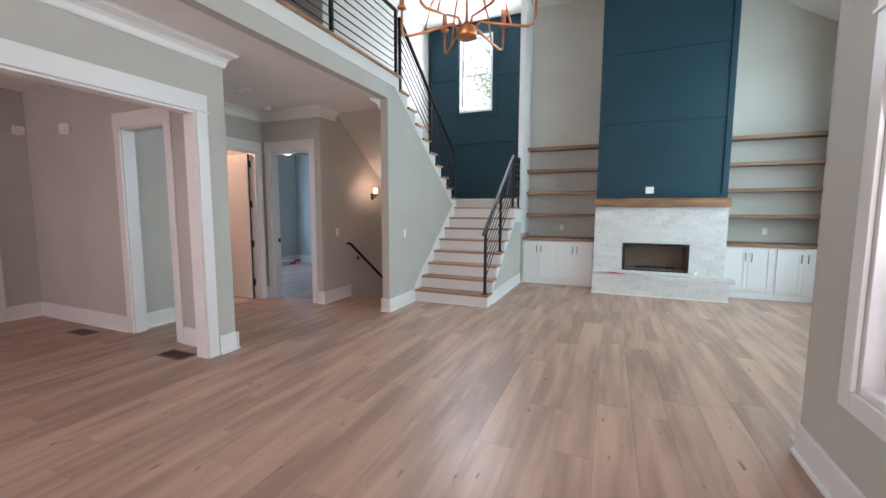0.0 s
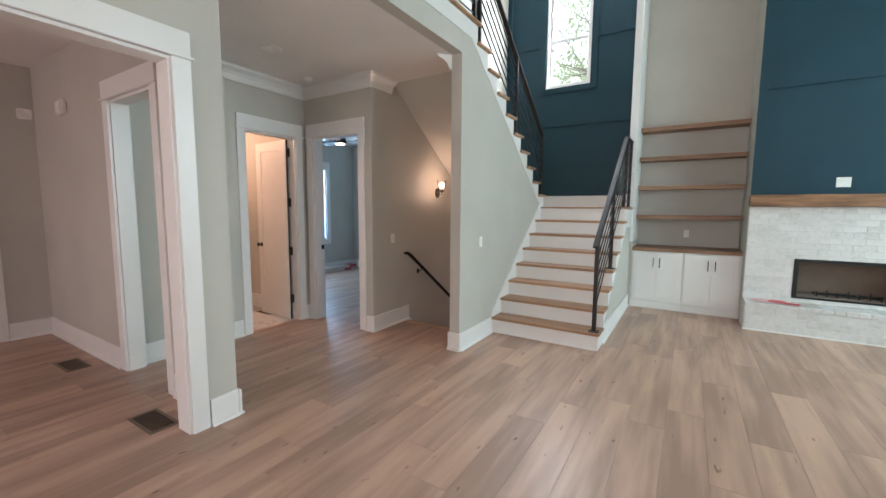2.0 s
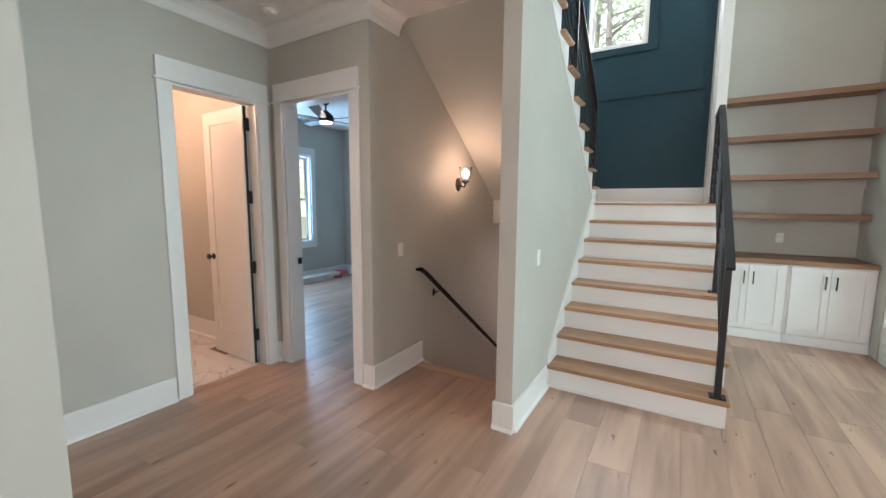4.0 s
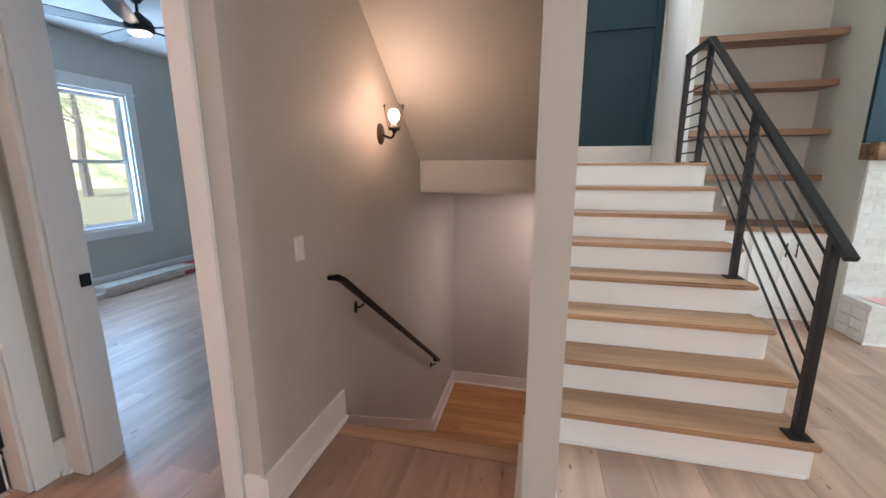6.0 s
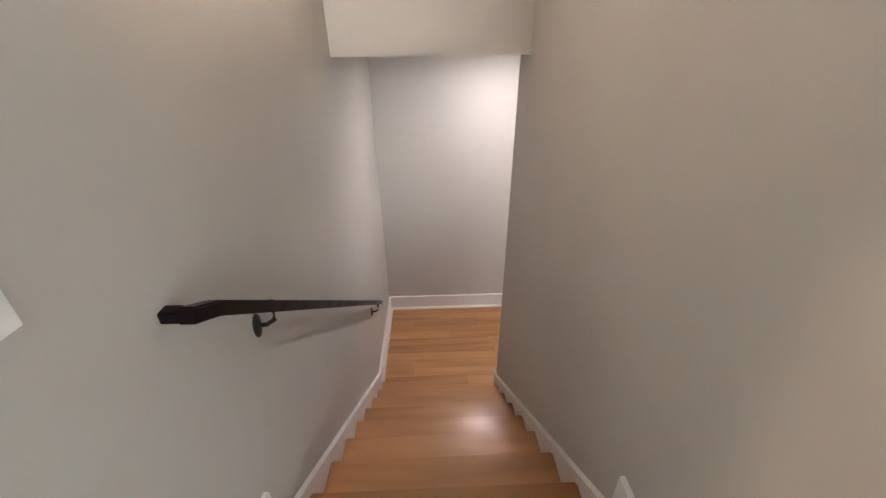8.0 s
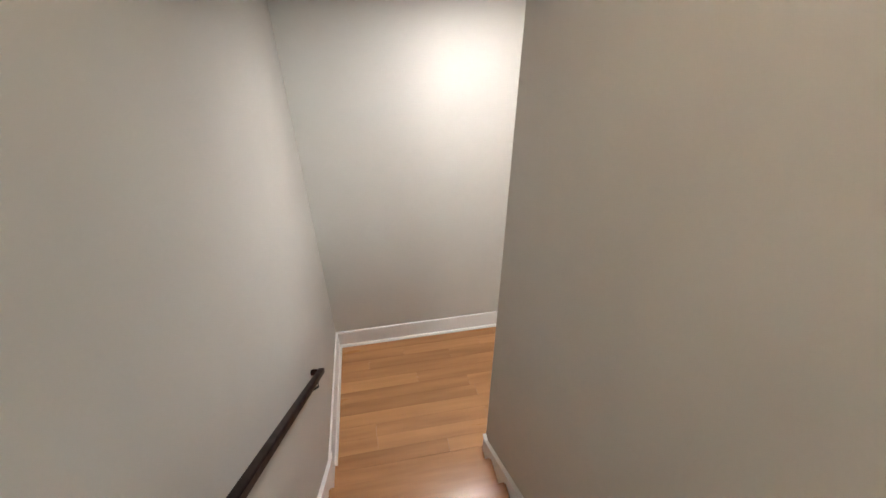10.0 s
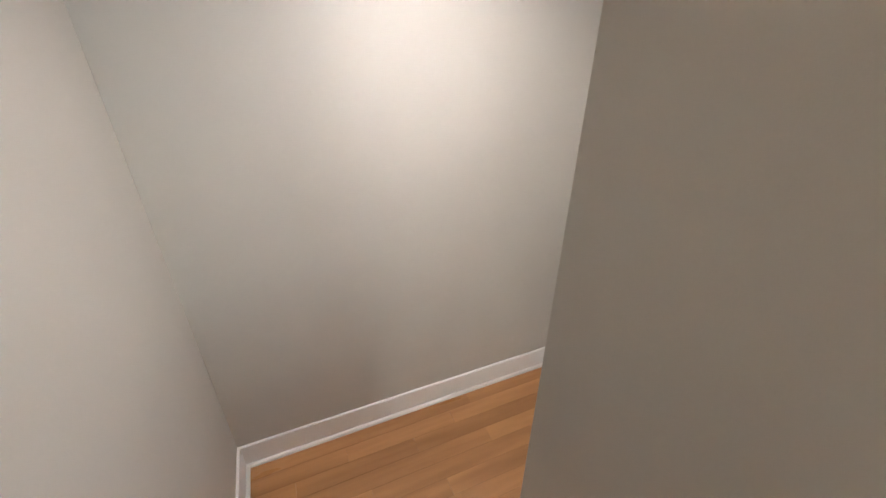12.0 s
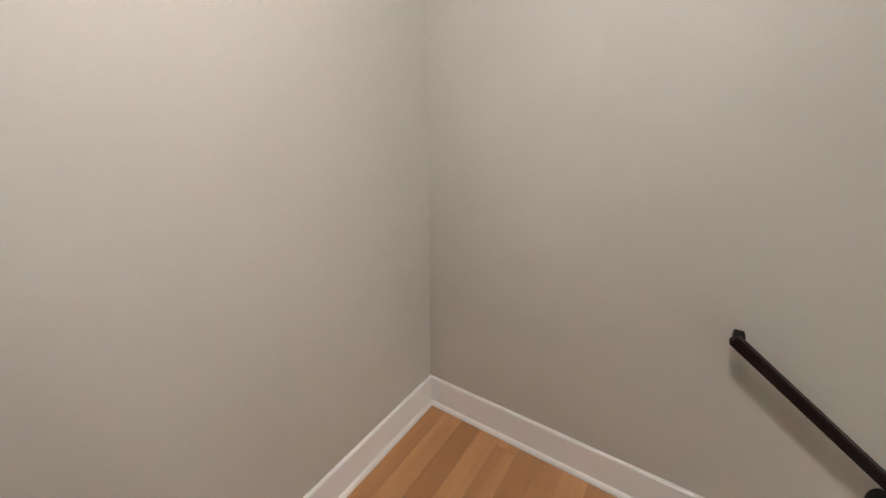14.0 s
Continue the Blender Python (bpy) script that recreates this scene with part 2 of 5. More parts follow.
def part(name, bm, material, parent, label="", smooth=False):
    """Links a bmesh drawn in world places as one mesh under a thing or a part."""
    at = BASE[parent.name]
    bmesh.ops.translate(bm, vec=-at, verts=bm.verts)
    ob = finish(name, bm, material, smooth)
    ob.parent = parent
    BASE[ob.name] = at
    return tagged(ob, label)


def solid(name, bm, material, label="", category="", kind="structure", smooth=False):
    ob = finish(name, bm, material, smooth)
    BASE[ob.name] = Vector((0, 0, 0))
    return tagged(ob, label, category, "", kind)


def wall(name, axis, lo, hi, a0, a1, z0, z1, openings=(), material=None, label="smooth greige painted drywall wall"):
    """A wall of some thickness (lo to hi across, a0 to a1 along) with openings (a0, a1, z0, z1) through it."""
    bm = bmesh.new()
    cuts = sorted({a0, a1, *[o[0] for o in openings], *[o[1] for o in openings]})
    for p, q in zip(cuts, cuts[1:]):
        mid = (p + q) / 2
        gaps = sorted((o[2], o[3]) for o in openings if o[0] < mid < o[1])
        z = z0
        for g0, g1 in [*gaps, (z1, z1)]:
            if g0 - z > 1e-4:
                bx(bm, *((lo, hi, p, q) if axis == "x" else (p, q, lo, hi)), z, g0)
            z = max(z, g1)
    return solid(name, bm, material or M_WALL, label, "wall")


def along(axis, c0, c1, a0, a1):
    """x0, x1, y0, y1 of a box across an axis (c0 to c1) and along the other (a0 to a1)."""
    c0, c1 = min(c0, c1), max(c0, c1)
    return (c0, c1, a0, a1) if axis == "x" else (a0, a1, c0, c1)


def baseboard(axis, face, way, a0, a1, z=0.0, h=0.185, label="white painted baseboard with shoe moulding"):
    prof = [(0, 0), (0.036, 0), (0.0355, 0.007), (0.0315, 0.0145), (0.025, 0.019), (0.0165, 0.021), (0.0165, h - 0.006), (0.0125, h), (0, h)]
    bm = prism([(face + way * u, z + w) for u, w in prof], a0, a1, "y" if axis == "x" else "x")
    return solid("baseboard", bm, M_TRIM, label, "baseboard")


def cased_opening(name, axis, faces, a0, a1, top, label, legw=0.10, head=0.158, z0=0.0, sides=(1, 1), jamb=True):
    """White casing on one or both faces of an opening and the jamb lining inside it."""
    lo, hi = faces
    t = thing(name, ((lo + hi) / 2, (a0 + a1) / 2, z0) if axis == "x" else ((a0 + a1) / 2, (lo + hi) / 2, z0), label, "door frame", "", "structure")
    for use, face, way in ((sides[0], lo, -1), (sides[1], hi, 1)):
        if not use:
            continue
        for p, q in ((a0 - legw, a0 + 0.006), (a1 - 0.006, a1 + legw)):
            part("casing_leg", box(*along(axis, face, face + way * 0.02, p, q), z0, top, bevel=0.002), M_TRIM, t)
        part("casing_lip", box(*along(axis, face, face + way * 0.034, a0 - legw - 0.018, a1 + legw + 0.018), top, top + 0.016, bevel=0.004), M_TRIM, t)
        part("casing_header", box(*along(axis, face, face + way * 0.024, a0 - legw, a1 + legw), top + 0.016, top + head, bevel=0.002), M_TRIM, t)
    if jamb:
        part("jamb", box(*along(axis, lo + 0.002, hi - 0.002, a0, a0 + 0.02), z0, top), M_TRIM, t)
        part("jamb", box(*along(axis, lo + 0.002, hi - 0.002, a1 - 0.02, a1), z0, top), M_TRIM, t)
        part("jamb_head", box(*along(axis, lo + 0.002, hi - 0.002, a0 + 0.02, a1 - 0.02), top - 0.02, top), M_TRIM, t)
    return t


def window(name, axis, lo, hi, inside, a0, a1, z0, z1, label, mullions=(), casing=True, frame_mat=None, sash=0.5):
    """A double-hung window in an opening: frame, sashes, panes, inside casing and sill."""
    fm = frame_mat or M_TRIM
    t = thing(name, ((lo + hi) / 2, (a0 + a1) / 2, z0) if axis == "x" else ((a0 + a1) / 2, (lo + hi) / 2, z0), label, "window", "", "structure")
    mid = (lo + hi) / 2
    way = 1 if inside > mid else -1
    out = mid - way * 0.03
    lights = [a0, *mullions, a1]
    for p, q in ((a0, a0 + 0.035), (a1 - 0.035, a1)):
        part("window_frame", box(*along(axis, lo + 0.003, hi - 0.003, p, q), z0, z1, bevel=0.002), fm, t)
    for p, q in ((z0, z0 + 0.04), (z1 - 0.035, z1)):
        part("window_frame", box(*along(axis, lo + 0.004, hi - 0.004, a0 + 0.035, a1 - 0.035), p, q, bevel=0.002), fm, t)
    for m in mullions:
        part("mullion", box(*along(axis, out - 0.035, out + 0.035, m - 0.035, m + 0.035), z0 + 0.04, z1 - 0.035, bevel=0.002), fm, t)
    zm = z0 + (z1 - z0) * sash
    for p, q in zip(lights, lights[1:]):
        p, q = p + 0.035, q - 0.035
        for s0, s1, off in ((z0 + 0.04, zm + 0.018, way * 0.012), (zm - 0.018, z1 - 0.035, -way * 0.012)):
            c = out + off
            bm = bmesh.new()
            for u, v, w, x in ((p, p + 0.04, s0, s1), (q - 0.04, q, s0, s1), (p + 0.04, q - 0.04, s0, s0 + 0.04), (p + 0.04, q - 0.04, s1 - 0.04, s1)):
                bx(bm, *along(axis, c - 0.012, c + 0.012, u, v), w, x)
            sh = part("sash", bm, fm, t)
            pane = part("pane", box(*along(axis, c - 0.003, c + 0.003, p + 0.041, q - 0.041), s0 + 0.041, s1 - 0.041), M_GLASS, sh, "clear glass pane")
            pane.visible_shadow = False
    if casing:
        f = inside
        for p, q in ((a0 - 0.095, a0 + 0.005), (a1 - 0.005, a1 + 0.095)):
            part("window_casing", box(*along(axis, f, f + way * 0.02, p, q), z0 - 0.095, z1, bevel=0.002), M_TRIM, t)
        part("window_apron", box(*along(axis, f, f + way * 0.02, a0 + 0.005, a1 - 0.005), z0 - 0.095, z0 + 0.004, bevel=0.002), M_TRIM, t)
        part("window_lip", box(*along(axis, f, f + way * 0.034, a0 - 0.11, a1 + 0.11), z1, z1 + 0.016, bevel=0.003), M_TRIM, t)
        part("window_header", box(*along(axis, f, f + way * 0.024, a0 - 0.095, a1 + 0.095), z1 + 0.016, z1 + 0.14, bevel=0.002), M_TRIM, t)
    return t


def crown(axis, face, way, a0, a1, z, m0=0, m1=0, label="white crown moulding"):
    """A cove crown; its ends are mitred outwards (1) or inwards (-1)."""
    prof = [(0, -0.14), (0.012, -0.14), (0.02, -0.122), (0.03, -0.085), (0.05, -0.055), (0.08, -0.035), (0.098, -0.024), (0.098, -0.008), (0.11, -0.006), (0.11, 0), (0, 0)]
    pts = [(face + way * u, z + w) for u, w in prof]
    bm = prism(pts, a0, a1, "y" if axis == "x" else "x")
    for v in bm.verts:
        u = abs((v.co.x if axis == "x" else v.co.y) - face)
        c = v.co.y if axis == "x" else v.co.x
        c += -m0 * u if abs(c - a0) < 1e-5 else m1 * u
        if axis == "x":
            v.co.y = c
        else:
            v.co.x = c
    return solid("crown_trim", bm, M_TRIM, label, "crown moulding")


# ---- the large structure ----
CEIL, LOFT, TOP = 2.975, 3.355, 5.6
RISE, RUN = 0.189, 0.254
LAND = 8 * RISE

# walls
wall("wall_foyer_opening", "x", -3.92, -3.77, -3.9, 2.70, 0, CEIL, [(-0.9, 2.40, 0, 2.36)])
wall("wall_foyer_back", "y", 2.60, 2.72, -7.48, -3.92, 0, CEIL, [(-5.31, -4.525, 0, 2.36)])
wall("wall_front_door", "x", -7.48, -7.36, -3.9, 2.60, 0, CEIL, [(1.22, 2.14, 0, 2.36)])
wall("wall_hall_side", "x", -5.505, -5.39, 2.72, 4.66, 0, CEIL, [(3.83, 4.515, 0, 2.35)])
wall("wall_hall_end", "y", 4.66, 4.80, -5.505, -4.25, 0, CEIL + 0.4, [(-5.25, -4.44, 0, 2.36)])
wall("wall_stair_left", "x", -4.37, -4.25, 4.80, 8.53, -3.2, TOP)
wall("wall_basement_far", "y", 8.475, 8.60, -4.25, -1.95, -3.2, 1.256)
wall("wall_stair_blue", "y", 8.53, 8.65, -4.37, -1.93, 1.257, TOP, [(-3.49, -2.71, 3.66, 5.32)], M_BLUE, "deep blue painted board wall above the landing")
wall("wall_living_back", "y", 8.47, 8.60, -1.95, 3.17, 0, TOP)
wall("wall_partition", "x", -1.93, -1.83, 7.72, 8.53, 1.0, TOP, (), M_TRIM, label="pale painted end of the wall beside the stair landing")
wall("wall_alcove_side", "x", -1.93, -1.83, 7.802, 8.469, 0, 0.9995)
wall("wall_living_side", "x", 3.05, 3.17, 2.76, 8.47, 0, 4.48, [(4.0, 5.45, 0.7, 4.2), (5.75, 7.2, 0.7, 4.2)])
wall("wall_living_return", "y", 2.64, 2.76, 1.045, 3.17, 0, TOP)
wall("wall_window_side", "x", 0.905, 1.045, -3.9, 2.76, 0, TOP, [(0.74, 2.26, 0.60, 2.36)])
wall("wall_back", "y", -4.02, -3.9, -7.48, 1.045, 0, TOP, [(-3.4, 0.2, 0.5, 4.2), (-6.9, -5.1, 0.5, 2.6)])
wall("wall_basement_side", "x", -2.07, -1.951, 4.4, 5.421, -3.2, -0.21)
wall("wall_basement_landing", "x", -2.07, -1.951, 5.421, 8.475, -3.2, 0)
wall("wall_landing_side", "x", -2.07, -1.951, 7.80, 8.475, 0.0, 1.256)
wall("wall_basement_end", "y", 4.28, 4.40, -4.37, -1.95, -3.2, -0.1)
wall("wall_bedroom_window", "x", -8.42, -8.30, 4.70, 8.45, 0, CEIL, [(6.10, 7.59, 0.735, 2.38)])
wall("wall_bedroom_far", "y", 8.45, 8.57, -8.42, -4.37, 0, CEIL)
wall("wall_bedroom_near", "y", 4.66, 4.80, -8.42, -5.505, 0, CEIL)
wall("wall_bath_side", "x", -7.72, -7.60, 2.72, 4.66, 0, CEIL, label="warm lit bathroom wall")
wall("wall_bath_near", "y", 2.723, 2.80, -7.60, -5.505, 0, CEIL)
wall("wall_loft_back", "x", -7.48, -7.36, -3.9, 5.0, CEIL, TOP)
wall("wall_loft_end", "y", 4.88, 5.0, -7.36, -4.37, CEIL + 0.14, TOP)

# wall between the two flights, its end forms the pier
pier = prism([(4.655, -3.2), (7.26, -3.2), (7.26, 1.256), (7.19, 1.256), (7.19, 1.50), (4.90, 3.155), (4.80, 3.20), (4.655, 3.20)], -3.18, -3.065)
solid("wall_pier", pier, M_WALL, "greige painted wall end between the stair flights", "wall")
# strip of wall above the hall ceiling, below the loft edge
solid("wall_loft_edge", box(-3.18, -3.065, -3.9, 4.654, CEIL + 0.001, 3.20), M_WALL, "greige painted band under the loft edge", "wall")

# ceilings
solid("ceiling_hall", box(-7.48, -3.181, -3.9, 4.66, CEIL + 0.002, CEIL + 0.14), M_CEIL, "flat pale ceiling over hall and foyer", "ceiling")
solid("ceiling_stair_head", box(-4.25, -3.181, 4.661, 5.06, CEIL + 0.002, CEIL + 0.14), M_CEIL, "flat pale ceiling at the head of the basement stair", "ceiling")
solid("ceiling_bedroom", box(-8.42, -4.371, 4.791, 8.57, CEIL + 0.002, CEIL + 0.12), M_CEIL, "flat white bedroom ceiling", "ceiling")
solid("ceiling_bath", box(-7.72, -5.506, 2.72, 4.659, CEIL + 0.142, CEIL + 0.2), M_CEIL, "flat bathroom ceiling", "ceiling")
solid("ceiling_great_room", prism([(3.17, 4.42), (1.3, TOP), (-7.3, TOP), (-7.3, TOP + 0.12), (1.35, TOP + 0.12), (3.17, 4.55)], -4.02, 8.66, "y"), M_CEIL, "pale ceiling, vaulted over the living room", "ceiling")
solid("ceiling_stair_soffit", prism([(5.06, CEIL + 0.002), (7.0, 1.54), (7.0, 1.25), (7.14, 1.25), (7.14, 1.60), (5.13, CEIL + 0.10), (5.06, CEIL + 0.10)], -4.249, -3.181), M_WALL, "sloped painted underside of the upper flight", "ceiling")
solid("ceiling_landing_under", prism([(-4.249, 7.142), (-3.0655, 7.142), (-3.0655, 7.199), (-1.952, 7.199), (-1.952, 8.474), (-4.249, 8.474)], 1.256, 1.44, "z"), M_CEIL, "flat ceiling under the stair landing", "ceiling")
solid("ceiling_low_flight", prism([(7.198, 1.20), (5.45, -0.09), (5.0, -0.41), (4.4, -0.41), (4.4, -0.35), (5.0, -0.35), (5.5, -0.01), (7.14, 1.23), (7.198, 1.256)], -3.064, -2.0715), M_WALL, "sloped underside above the lower basement flight", "ceiling")
solid("roof_bedroom", box(-8.43, -4.371, 2.6, 10.0, 3.10, 3.25), M_TRIM, "low roof over the bedroom", "roof")
solid("roof_eave", box(-9.9, -8.431, 2.6, 10.0, 3.1, 3.25), M_TRIM, "roof eave beyond the bedroom window", "roof")
solid("loft_floor", box(-7.36, -3.181, -3.9, 4.87, CEIL + 0.145, LOFT - 0.02), M_SUB, "loft floor slab", "floor")

# floor slabs under the planks
sub = bmesh.new()
for r in ((-7.42, 1.0, -3.95, 2.66), (-5.45, -3.12, 2.661, 5.265), (-3.119, 3.1, 2.661, 5.265), (-8.4, -4.31, 5.266, 8.5), (-8.4, -5.451, 4.70, 5.265), (-1.95, 3.1, 5.266, 8.5)):
    bx(sub, *r, -0.2, -0.012)
solid("floor_slab", sub, M_SUB, "dark underlay below the floor planks", "floor")
solid("floor_basement", box(-4.4, -1.9, 4.3, 8.6, -3.25, -3.04), M_CARD, "basement floor at the foot of the stairs", "floor")
solid("floor_bath_bed", box(-7.6, -5.45, 2.8, 4.66, -0.1, -0.008), M_CARD, "grout bed of the bathroom floor", "floor")
bath_floor = thing("floor_bath", (-6.5, 3.7, 0), "pale veined marble tile bathroom floor", "floor", "", "structure")
for ix in range(4):
    for iy in range(7):
        xa, ya = -7.6 + ix * 0.605, 2.8 + iy * 0.305 - (0.15 if ix % 2 else 0)
        xb, yb = min(xa + 0.602, -5.45), min(ya + 0.302, 4.66)
        ya = max(ya, 2.8)
        if xb - xa > 0.02 and yb - ya > 0.02:
            part("tile", box(xa, xb, ya, yb, -0.0079, -0.0005, bevel=0.0012), M_TILE, bath_floor)

solid("door_threshold", box(-5.472, -5.381, 3.85, 4.495, -0.012, 0.004, bevel=0.002), M_FLOOR, "wood strip under the bathroom door", "threshold")

# baseboards
for a in (("x", -3.77, 1, 2.512, 2.70), ("x", -3.77, 1, -3.9, -1.0), ("y", 2.70, 1, -3.92, -3.74), ("y", 2.72, 1, -5.39, -5.38), ("y", 2.72, 1, -4.42, -3.92),
          ("y", 2.60, -1, -7.36, -5.412), ("y", 2.60, -1, -4.422, -3.92), ("x", -7.36, 1, 2.245, 2.584), ("x", -7.36, 1, -3.9, 1.11),
          ("x", -5.39, 1, 2.72, 3.728), ("y", 4.66, -1, -4.338, -4.220), ("y", 4.66, -1, -5.374, -5.342), ("x", -5.39, 1, 4.607, 4.644),
          ("y", 4.655, -1, -3.196, -3.049), ("x", -3.065, 1, 4.655, 5.42), ("x", 0.905, -1, -3.9, 2.776), ("y", 2.76, 1, 0.889, 3.05),
          ("x", 3.05, -1, 2.776, 7.83), ("x", -8.30, 1, 4.79, 8.45), ("y", 8.45, -1, -8.284, -4.386), ("x", -4.37, -1, 4.806, 8.434),
          ("y", 4.66, -1, -7.6, -5.506), ("x", -7.6, 1, 2.8, 4.644), ("y", -3.9, 1, -3.77, 0.889)):
    baseboard(*a)
# tall pieces that die into the basement stair
for x, w in ((-4.25, 1), (-3.18, -1)):
    baseboard("x", x, w, 4.646 if w > 0 else 4.66, 5.355, label="white baseboard ending at the stair head")
baseboard("y", 8.53, -1, -4.25, -1.93, LAND, 0.21)
baseboard("x", -1.93, -1, 7.72, 8.514, LAND, 0.21)
baseboard("y", 7.72, -1, -1.946, -1.83, LAND, 0.21)
baseboard("x", -1.866, 1, 5.70, 7.82)
B0 = -LAND
baseboard("y", 8.475, -1, -4.25, -2.07, B0, 0.17)
baseboard("x", -4.25, 1, 7.33, 8.459, B0, 0.17)
baseboard("x", -2.07, -1, 7.16, 8.459, B0, 0.17)

# crown mouldings
crown("x", -3.77, 1, -3.9, 2.70, CEIL, 0, 1)
crown("y", 2.70, 1, -3.92, -3.77, CEIL, 0, 1)
crown("y", 2.72, 1, -5.39, -3.92, CEIL, -1, 0)
crown("x", -5.39, 1, 2.72, 4.66, CEIL, -1, -1)
crown("y", 4.66, -1, -5.39, -4.25, CEIL, -1, 1)
crown("x", -4.25, 1, 4.66, 5.02, CEIL, 1, 0)
crown("x", -3.18, -1, 4.655, 5.02, CEIL, 1, 0)

# door frames
cased_opening("door_1", "x", (-3.92, -3.77), -0.9, 2.40, 2.36, "wide white cased opening to the foyer")
cased_opening("door_2", "y", (2.60, 2.72), -5.31, -4.525, 2.36, "white cased opening between foyer and hall")
cased_opening("door_3", "x", (-5.505, -5.39), 3.83, 4.515, 2.35, "white cased bathroom doorway", legw=0.09)
cased_opening("door_4", "y", (4.66, 4.80), -5.25, -4.44, 2.36, "white cased bedroom doorway", legw=0.09)
cased_opening("door_5", "x", (-7.48, -7.36), 1.22, 2.14, 2.36, "white cased front doorway", sides=(0, 1))

# windows
window("window_1", "y", 8.53, 8.65, 8.53, -3.49, -2.71, 3.66, 5.32, "tall double-hung window in the blue wall", casing=False)
window("window_2", "x", 0.905, 1.045, 0.905, 0.74, 2.26, 0.60, 2.36, "white cased window beside the dining end", (1.5,))
window("window_3", "x", -8.42, -8.30, -8.30, 6.10, 7.59, 0.735, 2.38, "white cased double-hung bedroom window", (6.835,))
# the remaining windows are unseen, added and sized for the daylight lamps
window("window_4", "x", 3.05, 3.17, 3.05, 4.0, 5.45, 0.7, 4.2, "large unseen living room window, added for daylight")
window("window_5", "x", 3.05, 3.17, 3.05, 5.75, 7.2, 0.7, 4.2, "large unseen living room window, added for daylight")
window("window_6", "y", -4.02, -3.9, -3.9, -3.4, 0.2, 0.5, 4.2, "wide unseen window behind the dining end, added for daylight", (-2.2, -1.0))
window("window_7", "y", -4.02, -3.9, -3.9, -6.9, -5.1, 0.5, 2.6, "unseen foyer window, added for daylight", (-6.0,))

# blue board-and-batten trim on the stair wall
batten = thing("wall_panelling", (-3.1, 8.53, LAND), "deep blue board and batten panelling around the window", "wall panelling", "", "structure")
for x0, x1, z0, z1 in ((-4.25, -1.93, 2.97, 3.06), (-4.25, -3.605, 4.40, 4.49), (-2.595, -1.93, 4.40, 4.49), (-4.25, -4.16, LAND + 0.21, 2.97), (-4.25, -4.16, 3.06, 4.40), (-4.25, -4.16, 4.49, TOP), (-2.02, -1.93, LAND + 0.21, 2.97), (-2.02, -1.93, 3.06, 4.40), (-2.02, -1.93, 4.49, TOP),
                       (-3.605, -3.505, 3.56, 5.43), (-2.695, -2.595, 3.56, 5.43), (-3.505, -2.695, 3.56, 3.655), (-3.505, -2.695, 5.325, 5.43)):
    part("batten", box(x0, x1, 8.506, 8.5295, z0, z1, bevel=0.002), M_BLUE, batten)


# ---- stairs ----
def tread(parent, x0, x1, y0, y1, z, mat=None, th=0.03):
    return part("tread", box(x0, x1, y0, y1, z - th, z, bevel=0.008), mat or M_OAK, parent)


# lower flight up to the landing
low = thing("stair_lower_flight", (-2.45, 5.4, 0), "white stair with natural oak treads and closed risers", "stairs", "stair flights", "structure")
XA, XB = -3.064, -1.865
YS, LRUN = 5.435, 0.2425
for k in range(8):
    y = YS + LRUN * k
    part("riser", box(XA, XB, y, y + 0.02, RISE * k, RISE * (k + 1) - (0.03 if k < 7 else 0.0225)), M_TRIM, low)
    if k < 7:
        tread(low, XA, XB + 0.035, y - 0.028, y + LRUN + 0.019, RISE * (k + 1))
teeth = [(YS + 0.022, 0.0)]
for k in range(8):
    y = YS + LRUN * k
    teeth += [(y + 0.022, RISE * (k + 1) - 0.031), (y + LRUN + 0.022 if k < 7 else 7.80, RISE * (k + 1) - 0.031)]
part("side_wall", prism(teeth + [(7.80, 0.0)], -2.07, XB - 0.002), M_WALL, low, "greige side of the stair")
band = [(YS, 0.0), (YS, RISE - 0.031)] + teeth[2:] + [(7.80, LAND - 0.28), (7.178, LAND - 0.28), (5.70, 0.186), (5.70, 0.0)]
part("stringer", prism(band, XB - 0.001, XB + 0.018), M_TRIM, low, "white stepped stringer")
part("shoe_moulding", box(XA, XB, YS - 0.014, YS - 0.0002, 0, 0.018, bevel=0.003), M_TRIM, low)
skirt = [(YS - 0.012, 0), (YS - 0.012, 0.25), (7.12, LAND + 0.10), (7.15, LAND + 0.10), (7.15, LAND - 0.2), (5.72, 0)]
part("skirt_board", prism(skirt, -3.064, -3.044), M_TRIM, low, "white skirt board along the wall")

# landing
lnd = thing("stair_landing", (-3.1, 7.8, LAND), "oak boarded stair landing", "stair landing", "", "structure")
part("landing_slab", box(-4.249, -1.853, 7.20, 8.529, 1.4405, LAND - 0.022), M_SUB, lnd)
for i in range(11):
    y = 7.1045 + i * 0.1296
    part("board", box(-4.249, -1.83, y, y + 0.1286, LAND - 0.0215, LAND, bevel=0.003), M_OAK, lnd)

# upper flight from the landing to the loft
upp = thing("stair_upper_flight", (-3.7, 6.0, LAND), "upper stair flight with oak treads and white stringer", "stairs", "stair flights", "structure")
UR, UN = (LOFT - LAND) / 10, 0.254
uteeth = []
for j in range(1, 11):
    y = 7.274 - UN * (j - 1)
    z = LAND + UR * j
    part("riser", box(-4.249, -3.0575, y - 0.045, y - 0.025, z - UR, z - 0.03), M_TRIM, upp)
    if j < 10:
        tread(upp, -4.249, -3.015, y - UN - 0.045, y, z)
    uteeth += [(y - 0.025, z - UR - 0.031 if j > 1 else LAND + 0.0), (y - 0.025, z - 0.031)]
